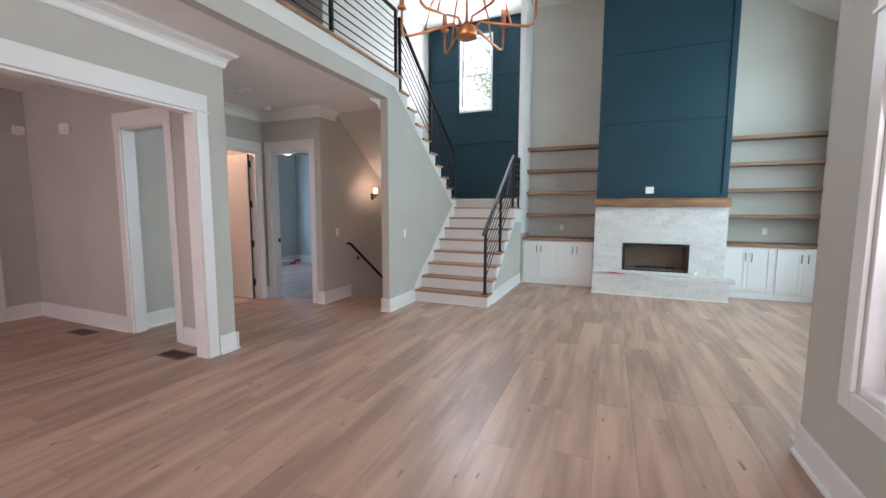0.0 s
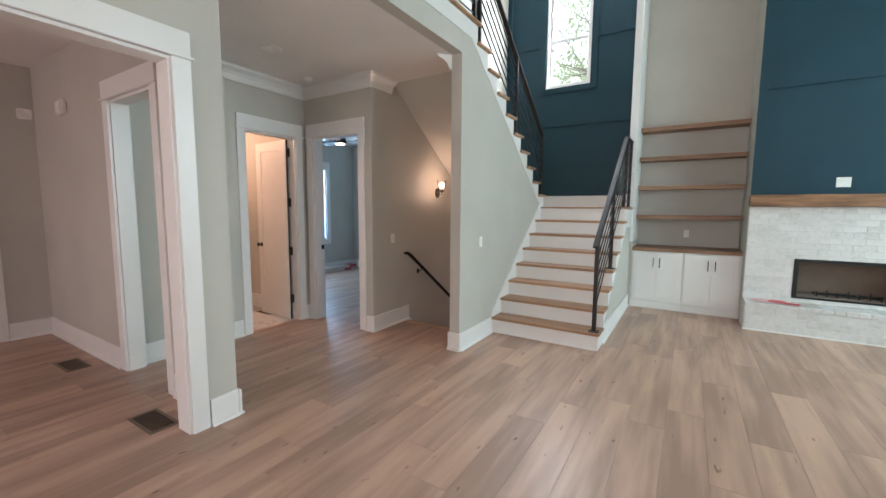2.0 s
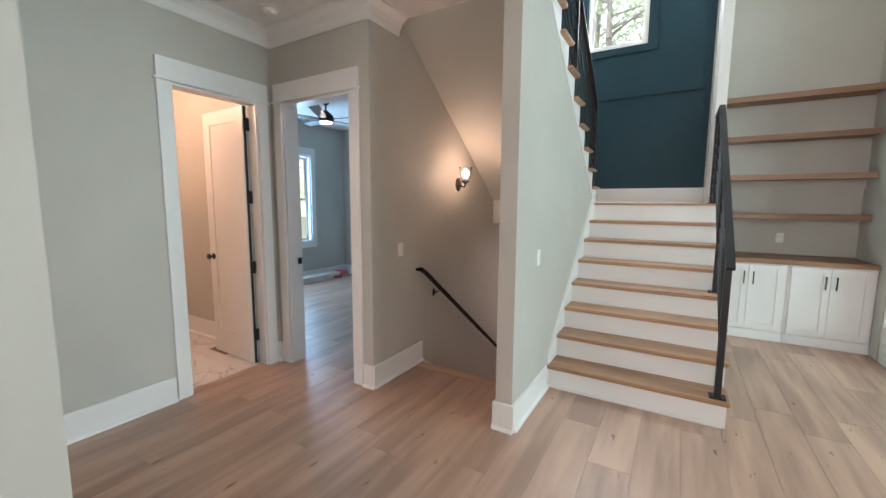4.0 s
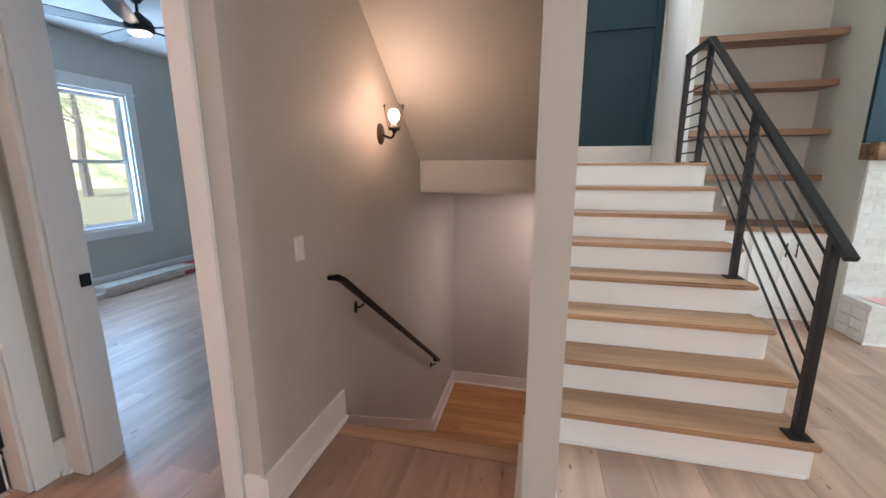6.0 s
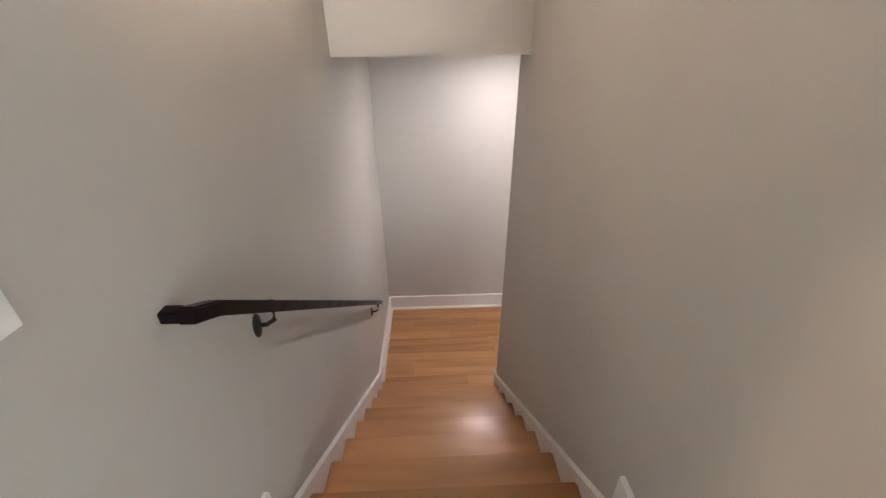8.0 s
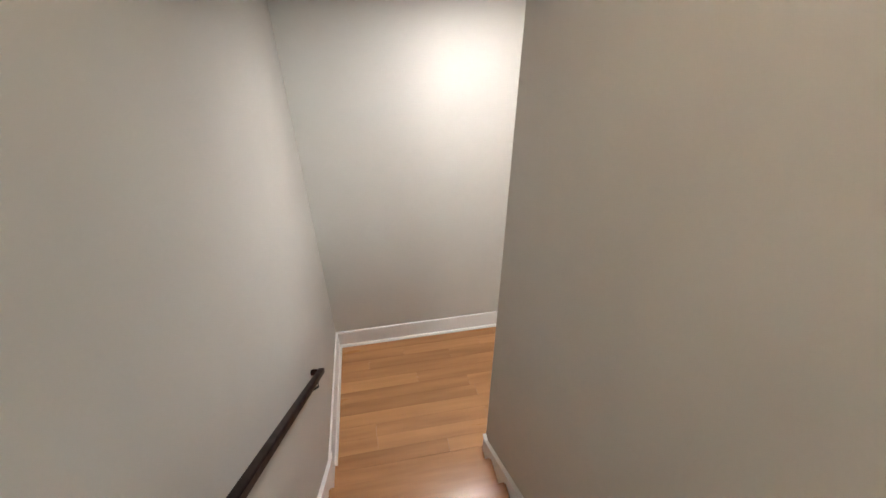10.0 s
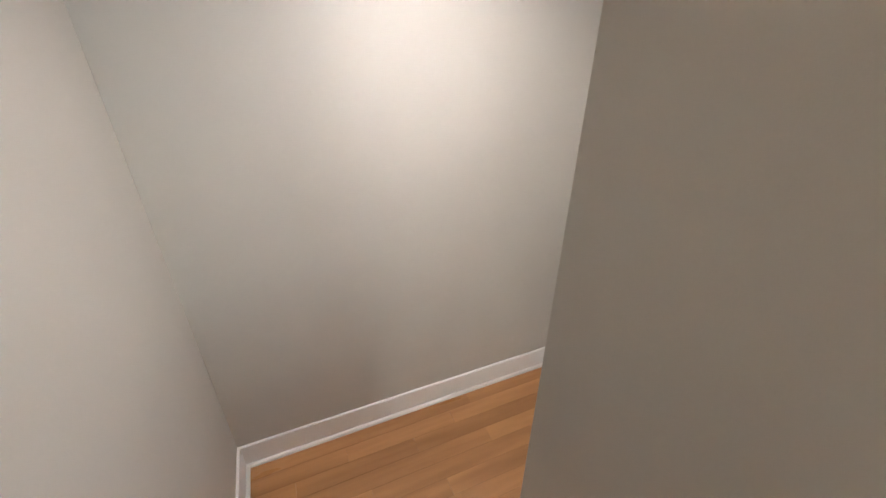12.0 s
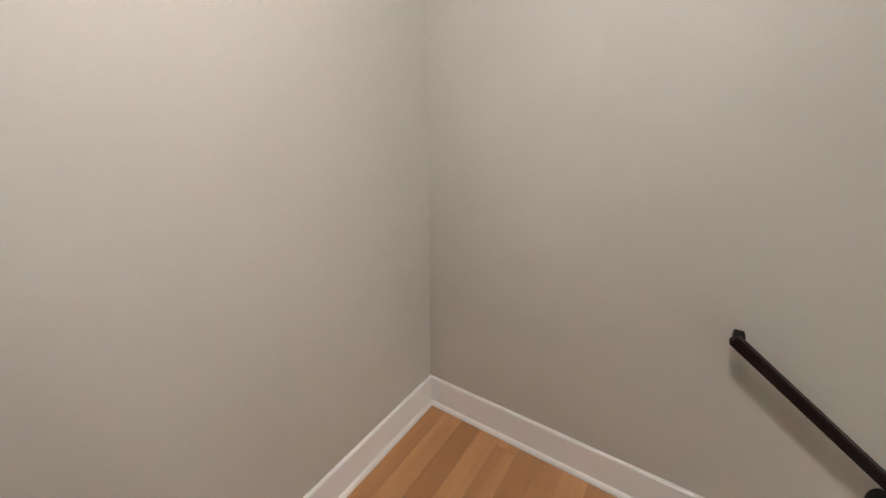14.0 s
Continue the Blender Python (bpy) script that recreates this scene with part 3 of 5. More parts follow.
low_edge = [(4.80, LOFT - 0.031), (4.80, 3.17), (4.84, 3.17), (7.20, 1.464), (7.249, 1.464)]
part("stringer", prism(uteeth + low_edge, -3.0645, -3.057), M_TRIM, upp, "white stepped stringer")

# loft edge
fas = thing("loft_edge", (-3.05, 1.0, LOFT), "white fascia with an oak nosing along the loft", "loft edge", "", "structure")
part("fascia", box(-3.0645, -3.057, -3.9, 4.799, 3.17, LOFT - 0.03), M_TRIM, fas)
part("nosing", box(-3.30, -3.015, -3.9, 4.986, LOFT - 0.0295, LOFT, bevel=0.008), M_OAK, fas)

# basement flights
bas = thing("basement_stair", (-3.7, 6.3, -0.8), "oak basement stair going down between painted walls", "stairs", "stair flights", "structure")
part("nosing_board", box(-4.2345, -3.1955, 5.20, 5.315, -0.03, 0.001, bevel=0.008), M_NOSING, bas)
for k in range(1, 9):
    y = 5.27 + RUN * (k - 1)
    z = -RISE * k
    part("riser", box(-4.232, -3.198, y, y + 0.02, z, z + RISE - 0.031), M_OAK_LOW, bas)
    if k < 8:
        tread(bas, -4.232, -3.198, y + 0.0199, y + RUN + 0.042, z, M_OAK_LOW)
for x0, x1, ye in ((-4.2495, -4.233, 7.33), (-3.197, -3.1805, 7.262)):
    sk = [(5.356, -0.30), (5.356, 0.0), (ye - 0.05, 0.16 - LAND), (ye, 0.17 - LAND), (ye, -LAND - 0.02), (7.0, -LAND - 0.02)]
    part("skirt_board", prism(sk, x0, x1), M_TRIM, bas, "white skirt board")
    cap = [(5.356, 0.0), (5.356, 0.014), (ye - 0.05, 0.174 - LAND), (ye, 0.182 - LAND), (ye, 0.17 - LAND), (ye - 0.05, 0.16 - LAND)]
    part("skirt_cap", prism(cap, x0 - (0.008 if x0 > -4 else 0), x1 + (0.008 if x0 < -4 else 0)), M_TRIM, bas)
for k in range(1, 8):
    y = 7.27 - RUN * (k - 1)
    z = -LAND - RISE * k
    part("riser", box(-3.064, -2.0715, y - 0.02, y, z, z + RISE - 0.031), M_TRIM, bas)
    tread(bas, -3.064, -2.0715, y - RUN - 0.02, y - 0.021, z, M_OAK_LOW)
bl = thing("basement_landing", (-3.1, 7.9, -LAND), "orange oak strip floor of the lower landing", "landing floor", "", "structure")
part("landing_slab", box(-4.249, -2.0715, 7.07, 8.474, -LAND - 0.2, -LAND - 0.021), M_SUB, bl)
rb = random.Random(5)
y = 7.069
while y < 8.474:
    y1 = min(y + 0.107, 8.474)
    x = -4.249 - rb.random() * 0.7
    while x < -2.072:
        x1 = x + rb.uniform(0.7, 1.9)
        a, b = max(x, -4.249), min(x1, -2.072 if y > 7.25 else -3.198)
        if b - a > 0.02:
            part("strip", box(a + 0.0004, b - 0.0004, y + 0.0004, y1 - 0.0004, -LAND - 0.02, -LAND + rb.uniform(-0.0006, 0), bevel=0.0008), M_OAK_LOW, bl)
        x = x1
    y = y1

# ---- outdoors ----
M_LAWN = plain("lawn_grass", (0.27, 0.31, 0.21), 0.9, 0.0, 0.6, 90)
M_LEAF, nl_, bl0_ = nodes_of("tree_leaves")
bl0_.inputs["Base Color"].default_value = (0.36, 0.44, 0.25, 1)
bl0_.inputs["Roughness"].default_value = 0.6
tl_ = nl_.nodes.new("ShaderNodeBsdfTranslucent")
tl_.inputs["Color"].default_value = (0.66, 0.76, 0.55, 1)
ms_ = nl_.nodes.new("ShaderNodeMixShader")
ms_.inputs["Fac"].default_value = 0.75
nl_.links.new(bl0_.outputs["BSDF"], ms_.inputs[1])
nl_.links.new(tl_.outputs["BSDF"], ms_.inputs[2])
nl_.links.new(ms_.outputs["Shader"], nl_.nodes["Material Output"].inputs["Surface"])
M_BARK = plain("tree_bark", (0.40, 0.37, 0.34), 0.9, 0.0, 0.6, 40)
# pale hill colours, also emitted, stand in for bright hazy daylight on the slope
M_HILL_GLOW, nh_, bh_ = nodes_of("wooded_hill_glow")
hn_ = tex(nh_, "ShaderNodeTexNoise", coords(nh_), (1, 1, 1), 0.45, 8)
hr_ = ramp(nh_, hn_.outputs["Fac"], [(0.36, (0.18, 0.24, 0.14)), (0.48, (0.32, 0.39, 0.23)), (0.57, (0.42, 0.42, 0.32)), (0.66, (0.55, 0.60, 0.46))])
nh_.links.new(hr_.outputs["Color"], bh_.inputs["Base Color"])
bh_.inputs["Roughness"].default_value = 0.95
nh_.links.new(hr_.outputs["Color"], bh_.inputs["Emission Color"])
bh_.inputs["Emission Strength"].default_value = 1.5
bump(nh_, bh_, hn_.outputs["Fac"], 1.0, 1.5)
solid("ground", box(-400, 400, -400, 400, -3.9, -3.3), M_LAWN, "sunlit lawn reaching to the wooded distance", "ground")
gr = bmesh.new()
bx(gr, -60, -8.43, -40, 60, -0.8, -0.35)
solid("lawn", gr, M_LAWN, "sunlit mown lawn outside the bedroom", "lawn")


def tree(at, h, spread, seed, label):
    r = random.Random(seed)
    t = thing("tree", at, label, "tree", "trees outside")
    bm = bmesh.new()
    x, y, z = at
    pts = [Vector((x + r.uniform(-0.1, 0.1) * i, y + r.uniform(-0.1, 0.1) * i, z + h * i / 5)) for i in range(6)]
    for i in range(5):
        rod(bm, pts[i], pts[i + 1], 0.028 * h * (1 - i / 6), 8, 0.028 * h * (1 - (i + 1) / 6))
    tips = []
    for i in range(26):
        b = pts[0].lerp(pts[5], r.uniform(0.35, 1.0))
        a = r.uniform(0, 6.283)
        e = b + Vector((math.cos(a), math.sin(a), r.uniform(0.1, 0.7))) * spread * r.uniform(0.4, 1.0)
        rod(bm, b, e, 0.0042 * h, 5, 0.0012 * h)
        tips += [b.lerp(e, r.uniform(0.5, 1.0)) for _ in range(3)] + [e]
    part("trunk", bm, M_BARK, t)
    verts, faces = [], []
    for c in tips:
        for _ in range(34):
            p = c + Vector((r.gauss(0, 1), r.gauss(0, 1), r.gauss(0, 0.8))) * spread * 0.17
            u = Vector((r.uniform(-1, 1), r.uniform(-1, 1), r.uniform(-1, 1))).normalized() * r.uniform(0.035, 0.075) * h / 9
            v = u.orthogonal().normalized() * u.length * 0.6
            n = len(verts)
            verts += [p - u, p + v, p + u, p - v]
            faces.append((n, n + 1, n + 2, n + 3))
    me = bpy.data.meshes.new("crown")
    me.from_pydata([v - BASE[t.name] for v in verts], [], faces)
    me.materials.append(M_LEAF)
    cr = new("crown", me)
    cr.parent = t
    BASE[cr.name] = BASE[t.name]


for i, (at, h, s) in enumerate((((-5.4, 22, -3.3), 15, 3.6), ((-1.6, 30, -3.3), 20, 4.4), ((-8.2, 33, -3.3), 21, 4.6), ((-30, 34, -0.36), 11, 3.8), ((-23, 33, -0.36), 10, 3.5), ((-33, 24, -0.36), 11, 3.6))):
    tree(at, h, s, 20 + i, "leafy tree standing in sunlight outside the windows")
hb_ = bmesh.new()
prism([(-130, 60), (-45, 60), (-45, -40), (-130, -40)], -1.0, -0.9, "z", hb_)
prism([(40, -1), (48, 2.5), (62, 5), (90, 8), (120, 9), (120, -1)], -130, 40, "x", hb_)
prism([(-44, -1), (-50, 3.5), (-62, 10), (-85, 18), (-110, 20), (-110, -1)], -60, 80, "y", hb_)
solid("backdrop", hb_, M_HILL_GLOW, "wooded hillside in the distance, glowing to look bright and hazy", "hillside")
M_SKY = glow("bright_overcast_sky", (0.80, 0.91, 1.0), 1.5)
solid("backdrop_sky", box(-90, 70, 122, 123, -3.2, 110), M_SKY, "bright hazy sky beyond the trees", "sky")

# ---- railings ----
def railing(name, at, posts, rails, top, label, foot=True):
    """posts: (foot, head); rails: (start, end) of bars; top: points of the top rail."""
    t = thing(name, at, label, "railing", "black stair railings")
    for p, q in posts:
        p, q = Vector(p), Vector(q)
        ps = part("post", box(p.x - 0.02, p.x + 0.02, p.y - 0.02, p.y + 0.02, p.z, q.z, bevel=0.002), M_BLACK, t)
        if foot:
            part("foot_plate", box(p.x - 0.05, p.x + 0.05, p.y - 0.045, p.y + 0.045, p.z + 0.0005, p.z + 0.009, bevel=0.002), M_BLACK, ps)
            for dx in (-0.037, 0.037):
                for dy in (-0.033, 0.033):
                    part("screw", rod(bmesh.new(), (p.x + dx, p.y + dy, p.z + 0.009), (p.x + dx, p.y + dy, p.z + 0.012), 0.006, 8), M_BRONZE, ps)
    for p, q in rails:
        part("bar", rod(bmesh.new(), p, q, 0.0075, 8), M_BLACK, t, smooth=True)
    for p, q in zip(top, top[1:]):
        p, q = Vector(p), Vector(q)
        d = (q - p).normalized()
        side = d.cross(Vector((0, 0, 1))).normalized() * 0.026
        up = side.cross(d).normalized() * 0.013
        bm = bmesh.new()
        a = [bm.verts.new(p - d * 0.012 + s * side + u * up) for s, u in ((-1, -1), (1, -1), (1, 1), (-1, 1))]
        c = [bm.verts.new(q + d * 0.012 + s * side + u * up) for s, u in ((-1, -1), (1, -1), (1, 1), (-1, 1))]
        bm.faces.new(a)
        bm.faces.new(list(reversed(c)))
        for i in range(4):
            bm.faces.new((a[(i + 1) % 4], a[i], c[i], c[(i + 1) % 4]))
        bmesh.ops.recalc_face_normals(bm, faces=bm.faces)
        bmesh.ops.bevel(bm, geom=list(bm.edges), offset=0.003, segments=2, affect='EDGES')
        part("top_rail", bm, M_BLACK, t)
    return t


XR_ = -1.90
y1 = 5.486
tp = lambda y: 1.088 + 0.75 * (y - 5.364)
posts = [((XR_, y1, RISE), (XR_, y1, tp(y1) - 0.012)), ((XR_, 6.33, RISE * 4), (XR_, 6.33, tp(6.33) - 0.012)), ((XR_, 7.20, LAND), (XR_, 7.20, 2.455)), ((XR_, 7.695, LAND), (XR_, 7.695, 2.455))]
bars = []
for i in range(6):
    dz = 0.125 * (i + 1) + 0.0
    for a, b in ((y1, 6.33), (6.33, 7.20)):
        bars.append(((XR_, a, tp(a) - dz), (XR_, b, tp(b) - dz)))
for i in range(8):
    z = 2.455 - 0.107 * (i + 1)
    bars.append(((XR_, 7.20, z), (XR_, 7.695, z)))
railing("stair_railing", (XR_, 6.3, 0.8), posts, bars, [(XR_, 5.38, tp(5.38)), (XR_, 7.20, 2.468), (XR_, 7.715, 2.468)], "matte black metal railing with round bars beside the oak stair")

XU = -3.10
tu = lambda y: 4.17 - 0.7256 * (y - 5.07)
uposts = [((XU, 5.07, LAND + UR * 9), (XU, 5.07, 4.16)), ((XU, 6.14, LAND + UR * 5), (XU, 6.14, tu(6.14) - 0.012)), ((XU, 7.23, LAND + UR), (XU, 7.23, tu(7.23) - 0.012))]
ubars = []
for i in range(6):
    dz = 0.118 * (i + 1)
    for a, b in ((5.07, 6.14), (6.14, 7.23)):
        ubars.append(((XU, a, tu(a) - dz), (XU, b, tu(b) - dz)))
railing("stair_railing", (XU, 6.1, 2.5), uposts, ubars, [(XU, 5.05, tu(5.05)), (XU, 7.26, tu(7.26))], "matte black metal railing down the upper flight", foot=False)

lposts, lbars = [], []
ys = [-3.4, -2.0, -0.6, 0.78, 2.16, 3.535, 4.955]
for y in ys:
    lposts.append(((XU, y, LOFT), (XU, y, LOFT + 0.88)))
for a, b in zip(ys, ys[1:]):
    for i in range(8):
        z = LOFT + 0.10 + i * 0.096
        lbars.append(((XU, a, z), (XU, b, z)))
railing("loft_railing", (XU, 1.0, LOFT), lposts, lbars, [(XU, -3.5, LOFT + 0.893), (XU, 4.975, LOFT + 0.893)], "matte black metal railing with horizontal bars along the loft", foot=False)


# ---- wall handrails ----
def handrail(at, pts, wall_x, brackets, label):
    """A dark rectangular wooden rail along points, with returns and curved brackets to the wall."""
    t = thing("handrail", at, label, "handrail", "basement handrails")
    pts = [Vector(p) for p in pts]
    bm = bmesh.new()
    rings = []
    for i, p in enumerate(pts):
        d0 = (pts[i] - pts[i - 1]).normalized() if i else (pts[1] - pts[0]).normalized()
        d1 = (pts[i + 1] - pts[i]).normalized() if i < len(pts) - 1 else d0
        d = (d0 + d1).normalized()
        u = Vector((1, 0, 0)) * 0.018
        v = d.cross(Vector((1, 0, 0))).normalized() * 0.0165 / max(0.5, d.dot(d0))
        rings.append([bm.verts.new(p + a * u + b * v) for a, b in ((-1, -1), (1, -1), (1, 1), (-1, 1))])
    for a, b in zip(rings, rings[1:]):
        for k in range(4):
            bm.faces.new((a[k], a[(k + 1) % 4], b[(k + 1) % 4], b[k]))
    bm.faces.new(rings[0])
    bm.faces.new(rings[-1])
    bmesh.ops.recalc_face_normals(bm, faces=bm.faces)
    bmesh.ops.bevel(bm, geom=list(bm.edges), offset=0.004, segments=2, affect='EDGES')
    part("rail", bm, M_RAILWOOD, t)
    w = 1 if pts[0].x > wall_x else -1
    for p, d in ((pts[0], (pts[1] - pts[0]).normalized()), (pts[-1], (pts[-2] - pts[-1]).normalized())):
        q = p + d * 0.022
        x0, x1 = sorted((wall_x + w * 0.0005, p.x - w * 0.0195))
        part("return", box(x0, x1, q.y - 0.015, q.y + 0.015, q.z - 0.013, q.z + 0.013, bevel=0.003), M_RAILWOOD, t)
    for y, z in brackets:
        br = part("bracket", tube(bmesh.new(), [(wall_x + w * 0.004, y, z - 0.115), (wall_x + w * 0.03, y, z - 0.112), (wall_x + w * 0.055, y, z - 0.095), (pts[0].x, y, z - 0.06), (pts[0].x, y, z - 0.028)], 0.007), M_BLACK, t, smooth=True)
        m = Matrix.Translation((wall_x + w * 0.0005, y, z - 0.115)) @ Euler((0, w * math.pi / 2, 0)).to_matrix().to_4x4() @ Matrix.Diagonal((1.25, 0.75, 1, 1))
        part("rosette", lathe(bmesh.new(), [(0.032, 0), (0.031, 0.004), (0.02, 0.008), (0.0, 0.009)], None, 18, m), M_BLACK, br, smooth=True)
    return t


handrail((-4.18, 6.3, 0.1), [(-4.192, 5.255, 0.904), (-4.192, 5.335, 0.862), (-4.192, 7.44, -0.668)], -4.25, [(5.575, 0.735), (7.30, -0.545)], "dark wooden handrail on black brackets beside the basement stair")
handrail((-2.14, 6.3, -1.3), [(-2.14, 7.28, -0.615), (-2.14, 5.4, -2.0)], -2.07, [(6.82, -0.939), (5.7, -1.775)], "dark wooden handrail above the lower basement flight")


# ---- wall sconce ----
def sconce():
    t = thing("wall_sconce", (-4.25, 6.06, 1.70), "lit bronze wall sconce with a clear tapered glass shade", "wall lamp")
    m = Matrix.Translation((-4.2495, 6.06, 1.70)) @ Euler((0, math.pi / 2, 0)).to_matrix().to_4x4() @ Matrix.Diagonal((1.15, 0.95, 1, 1))
    part("back_plate", lathe(bmesh.new(), [(0.062, 0), (0.062, 0.008), (0.05, 0.016), (0.02, 0.022), (0, 0.023)], None, 24, m), M_BRONZE, t, smooth=True)
    part("arm", tube(bmesh.new(), [(-4.23, 6.055, 1.695), (-4.19, 6.04, 1.678), (-4.15, 6.0, 1.667), (-4.12, 5.965, 1.672), (-4.105, 5.945, 1.69), (-4.10, 5.94, 1.715)], 0.008), M_BRONZE, t, smooth=True)
    part("socket_cup", lathe(bmesh.new(), [(0.0, -0.02), (0.012, -0.018), (0.016, -0.004), (0.038, 0.0), (0.038, 0.016), (0.02, 0.018), (0.018, 0.04), (0, 0.041)], (-4.10, 5.94, 1.71), 20), M_BRONZE, t, smooth=True)
    sh = part("shade", lathe(bmesh.new(), [(0.038, 0.017), (0.050, 0.05), (0.058, 0.10), (0.066, 0.155), (0.0635, 0.155), (0.0555, 0.10), (0.0475, 0.05), (0.0355, 0.02)], (-4.10, 5.94, 1.71), 28), M_SHADE, t, "clear seeded glass shade", smooth=True)
    sh.visible_shadow = False
    bb = part("bulb", lathe(bmesh.new(), [(0.0, 0.042), (0.011, 0.044), (0.012, 0.058), (0.017, 0.07), (0.022, 0.082), (0.0235, 0.092), (0.022, 0.103), (0.017, 0.112), (0.009, 0.118), (0, 0.12)], (-4.10, 5.94, 1.71), 18), M_BULB, t, "glowing warm bulb", smooth=True)
    bb.visible_shadow = False


sconce()


# ---- switches, outlets, alarms ----
def plate(name, axis, face, way, a, z, label, kind_, w=0.072, h=0.116):
    at = (face, a, z) if axis == "x" else (a, face, z)
    t = thing(name, at, label, kind_)
    part("cover_plate", box(*along(axis, face + way * 0.0005, face + way * 0.006, a - w / 2, a + w / 2), z - h / 2, z + h / 2, bevel=0.002), M_PLATE, t)
    n = max(1, round(w / 0.072))
    for i in range(n):
        c = a - w / 2 + w * (i + 0.5) / n
        if kind_ == "light switch":
            part("rocker", box(*along(axis, face + way * 0.006, face + way * 0.0095, c - 0.008, c + 0.008), z - 0.017, z + 0.017, bevel=0.002), M_PLATE, t)
        else:
            for dz in (-0.02, 0.02):
                part("socket", box(*along(axis, face + way * 0.006, face + way * 0.008, c - 0.014, c + 0.014), z + dz - 0.014, z + dz + 0.014, bevel=0.002), M_PLATE, t)


plate("light_switch", "x", -4.25, 1, 5.03, 1.10, "white light switch plate at the head of the basement stair", "light switch")
plate("light_switch", "x", -3.065, 1, 5.114, 1.11, "white light switch plate on the wall beside the oak stair", "light switch")
plate("outlet", "y", 8.47, -1, -1.14, 1.11, "white outlet in the alcove above the counter", "outlet")
plate("outlet", "y", 8.47, -1, 2.32, 1.10, "white outlet in the alcove above the counter", "outlet")
plate("outlet", "y", 7.74, -1, 0.42, 1.82, "white television outlet on the blue chimney breast", "outlet", 0.13, 0.116)
plate("outlet", "y", 7.61, -1, 1.175, 0.40, "small white outlet in the brick beside the firebox", "outlet", 0.05, 0.05)
chime = thing("door_chime", (-6.38, 2.60, 2.43), "white door chime box high on the foyer wall", "door chime")
part("chime_box", box(-6.46, -6.30, 2.55, 2.5995, 2.365, 2.495, bevel=0.012), M_PLATE, chime)
part("chime_cover", box(-6.44, -6.32, 2.545, 2.5498, 2.385, 2.475, bevel=0.002), M_PLATE, chime)
sens = thing("alarm_box", (-7.36, 2.47, 2.475), "small white alarm box on the foyer wall", "alarm box")
part("alarm_case", box(-7.3595, -7.325, 2.46, 2.58, 2.415, 2.525, bevel=0.01), M_PLATE, sens)
part("alarm_cover", box(-7.3249, -7.320, 2.48, 2.56, 2.435, 2.505, bevel=0.002), M_PLATE, sens)
sm = thing("smoke_alarm", (-4.99, 4.39, CEIL), "white round smoke alarm on the hall ceiling", "smoke alarm")
part("alarm_base", lathe(bmesh.new(), [(0.07, 0.0015), (0.07, -0.012), (0.062, -0.014)], (-4.99, 4.39, CEIL), 28), M_PLATE, sm, smooth=True)
part("alarm_cap", lathe(bmesh.new(), [(0.058, -0.0142), (0.055, -0.032), (0.04, -0.042), (0, -0.043)], (-4.99, 4.39, CEIL), 28), M_PLATE, sm, smooth=True)


def can(at, label, lamp):
    t = thing("recessed_light", at, label, "recessed light", "recessed lights")
    part("trim_ring", lathe(bmesh.new(), [(0.095, 0.0005), (0.095, -0.006), (0.075, -0.009), (0.070, -0.001)], at, 32), M_PLATE, t, smooth=True)
    part("lens", lathe(bmesh.new(), [(0.069, -0.002), (0.06, -0.004), (0, -0.005)], at, 32), lamp, t, smooth=True)


can((-4.57, 3.64, CEIL), "white recessed ceiling light, switched off", M_PLATE)
can((-3.10, 7.72, 1.2555), "lit recessed light under the stair landing", M_CAN)


# ---- floor vents ----
def vent(x0, x1, y0, y1):
    t = thing("floor_vent", ((x0 + x1) / 2, (y0 + y1) / 2, 0), "brown slotted metal floor register", "floor vent", "floor vents")
    bm = bmesh.new()
    for a in ((x0, x1, y0, y0 + 0.02), (x0, x1, y1 - 0.02, y1), (x0, x0 + 0.02, y0 + 0.02, y1 - 0.02), (x1 - 0.02, x1, y0 + 0.02, y1 - 0.02)):
        bx(bm, *a, 0.0005, 0.005)
    part("vent_frame", bm, M_VENTF, t)
    # flat black sheet draws the shade inside the duct
    part("vent_shadow_box", box(x0 + 0.02, x1 - 0.02, y0 + 0.02, y1 - 0.02, 0.0004, 0.001), M_BLACK, t)
    n = 16
    for i in range(n):
        c = x0 + 0.02 + (x1 - x0 - 0.04) * (i + 0.5) / n
        part("slat", box(c - 0.004, c + 0.004, y0 + 0.02, y1 - 0.02, 0.0012, 0.0045), M_VENT, t)


vent(-4.335, -3.985, 2.24, 2.42)
vent(-6.08, -5.72, 2.285, 2.46)
vent(-6.25, -5.96, 4.44, 4.56)


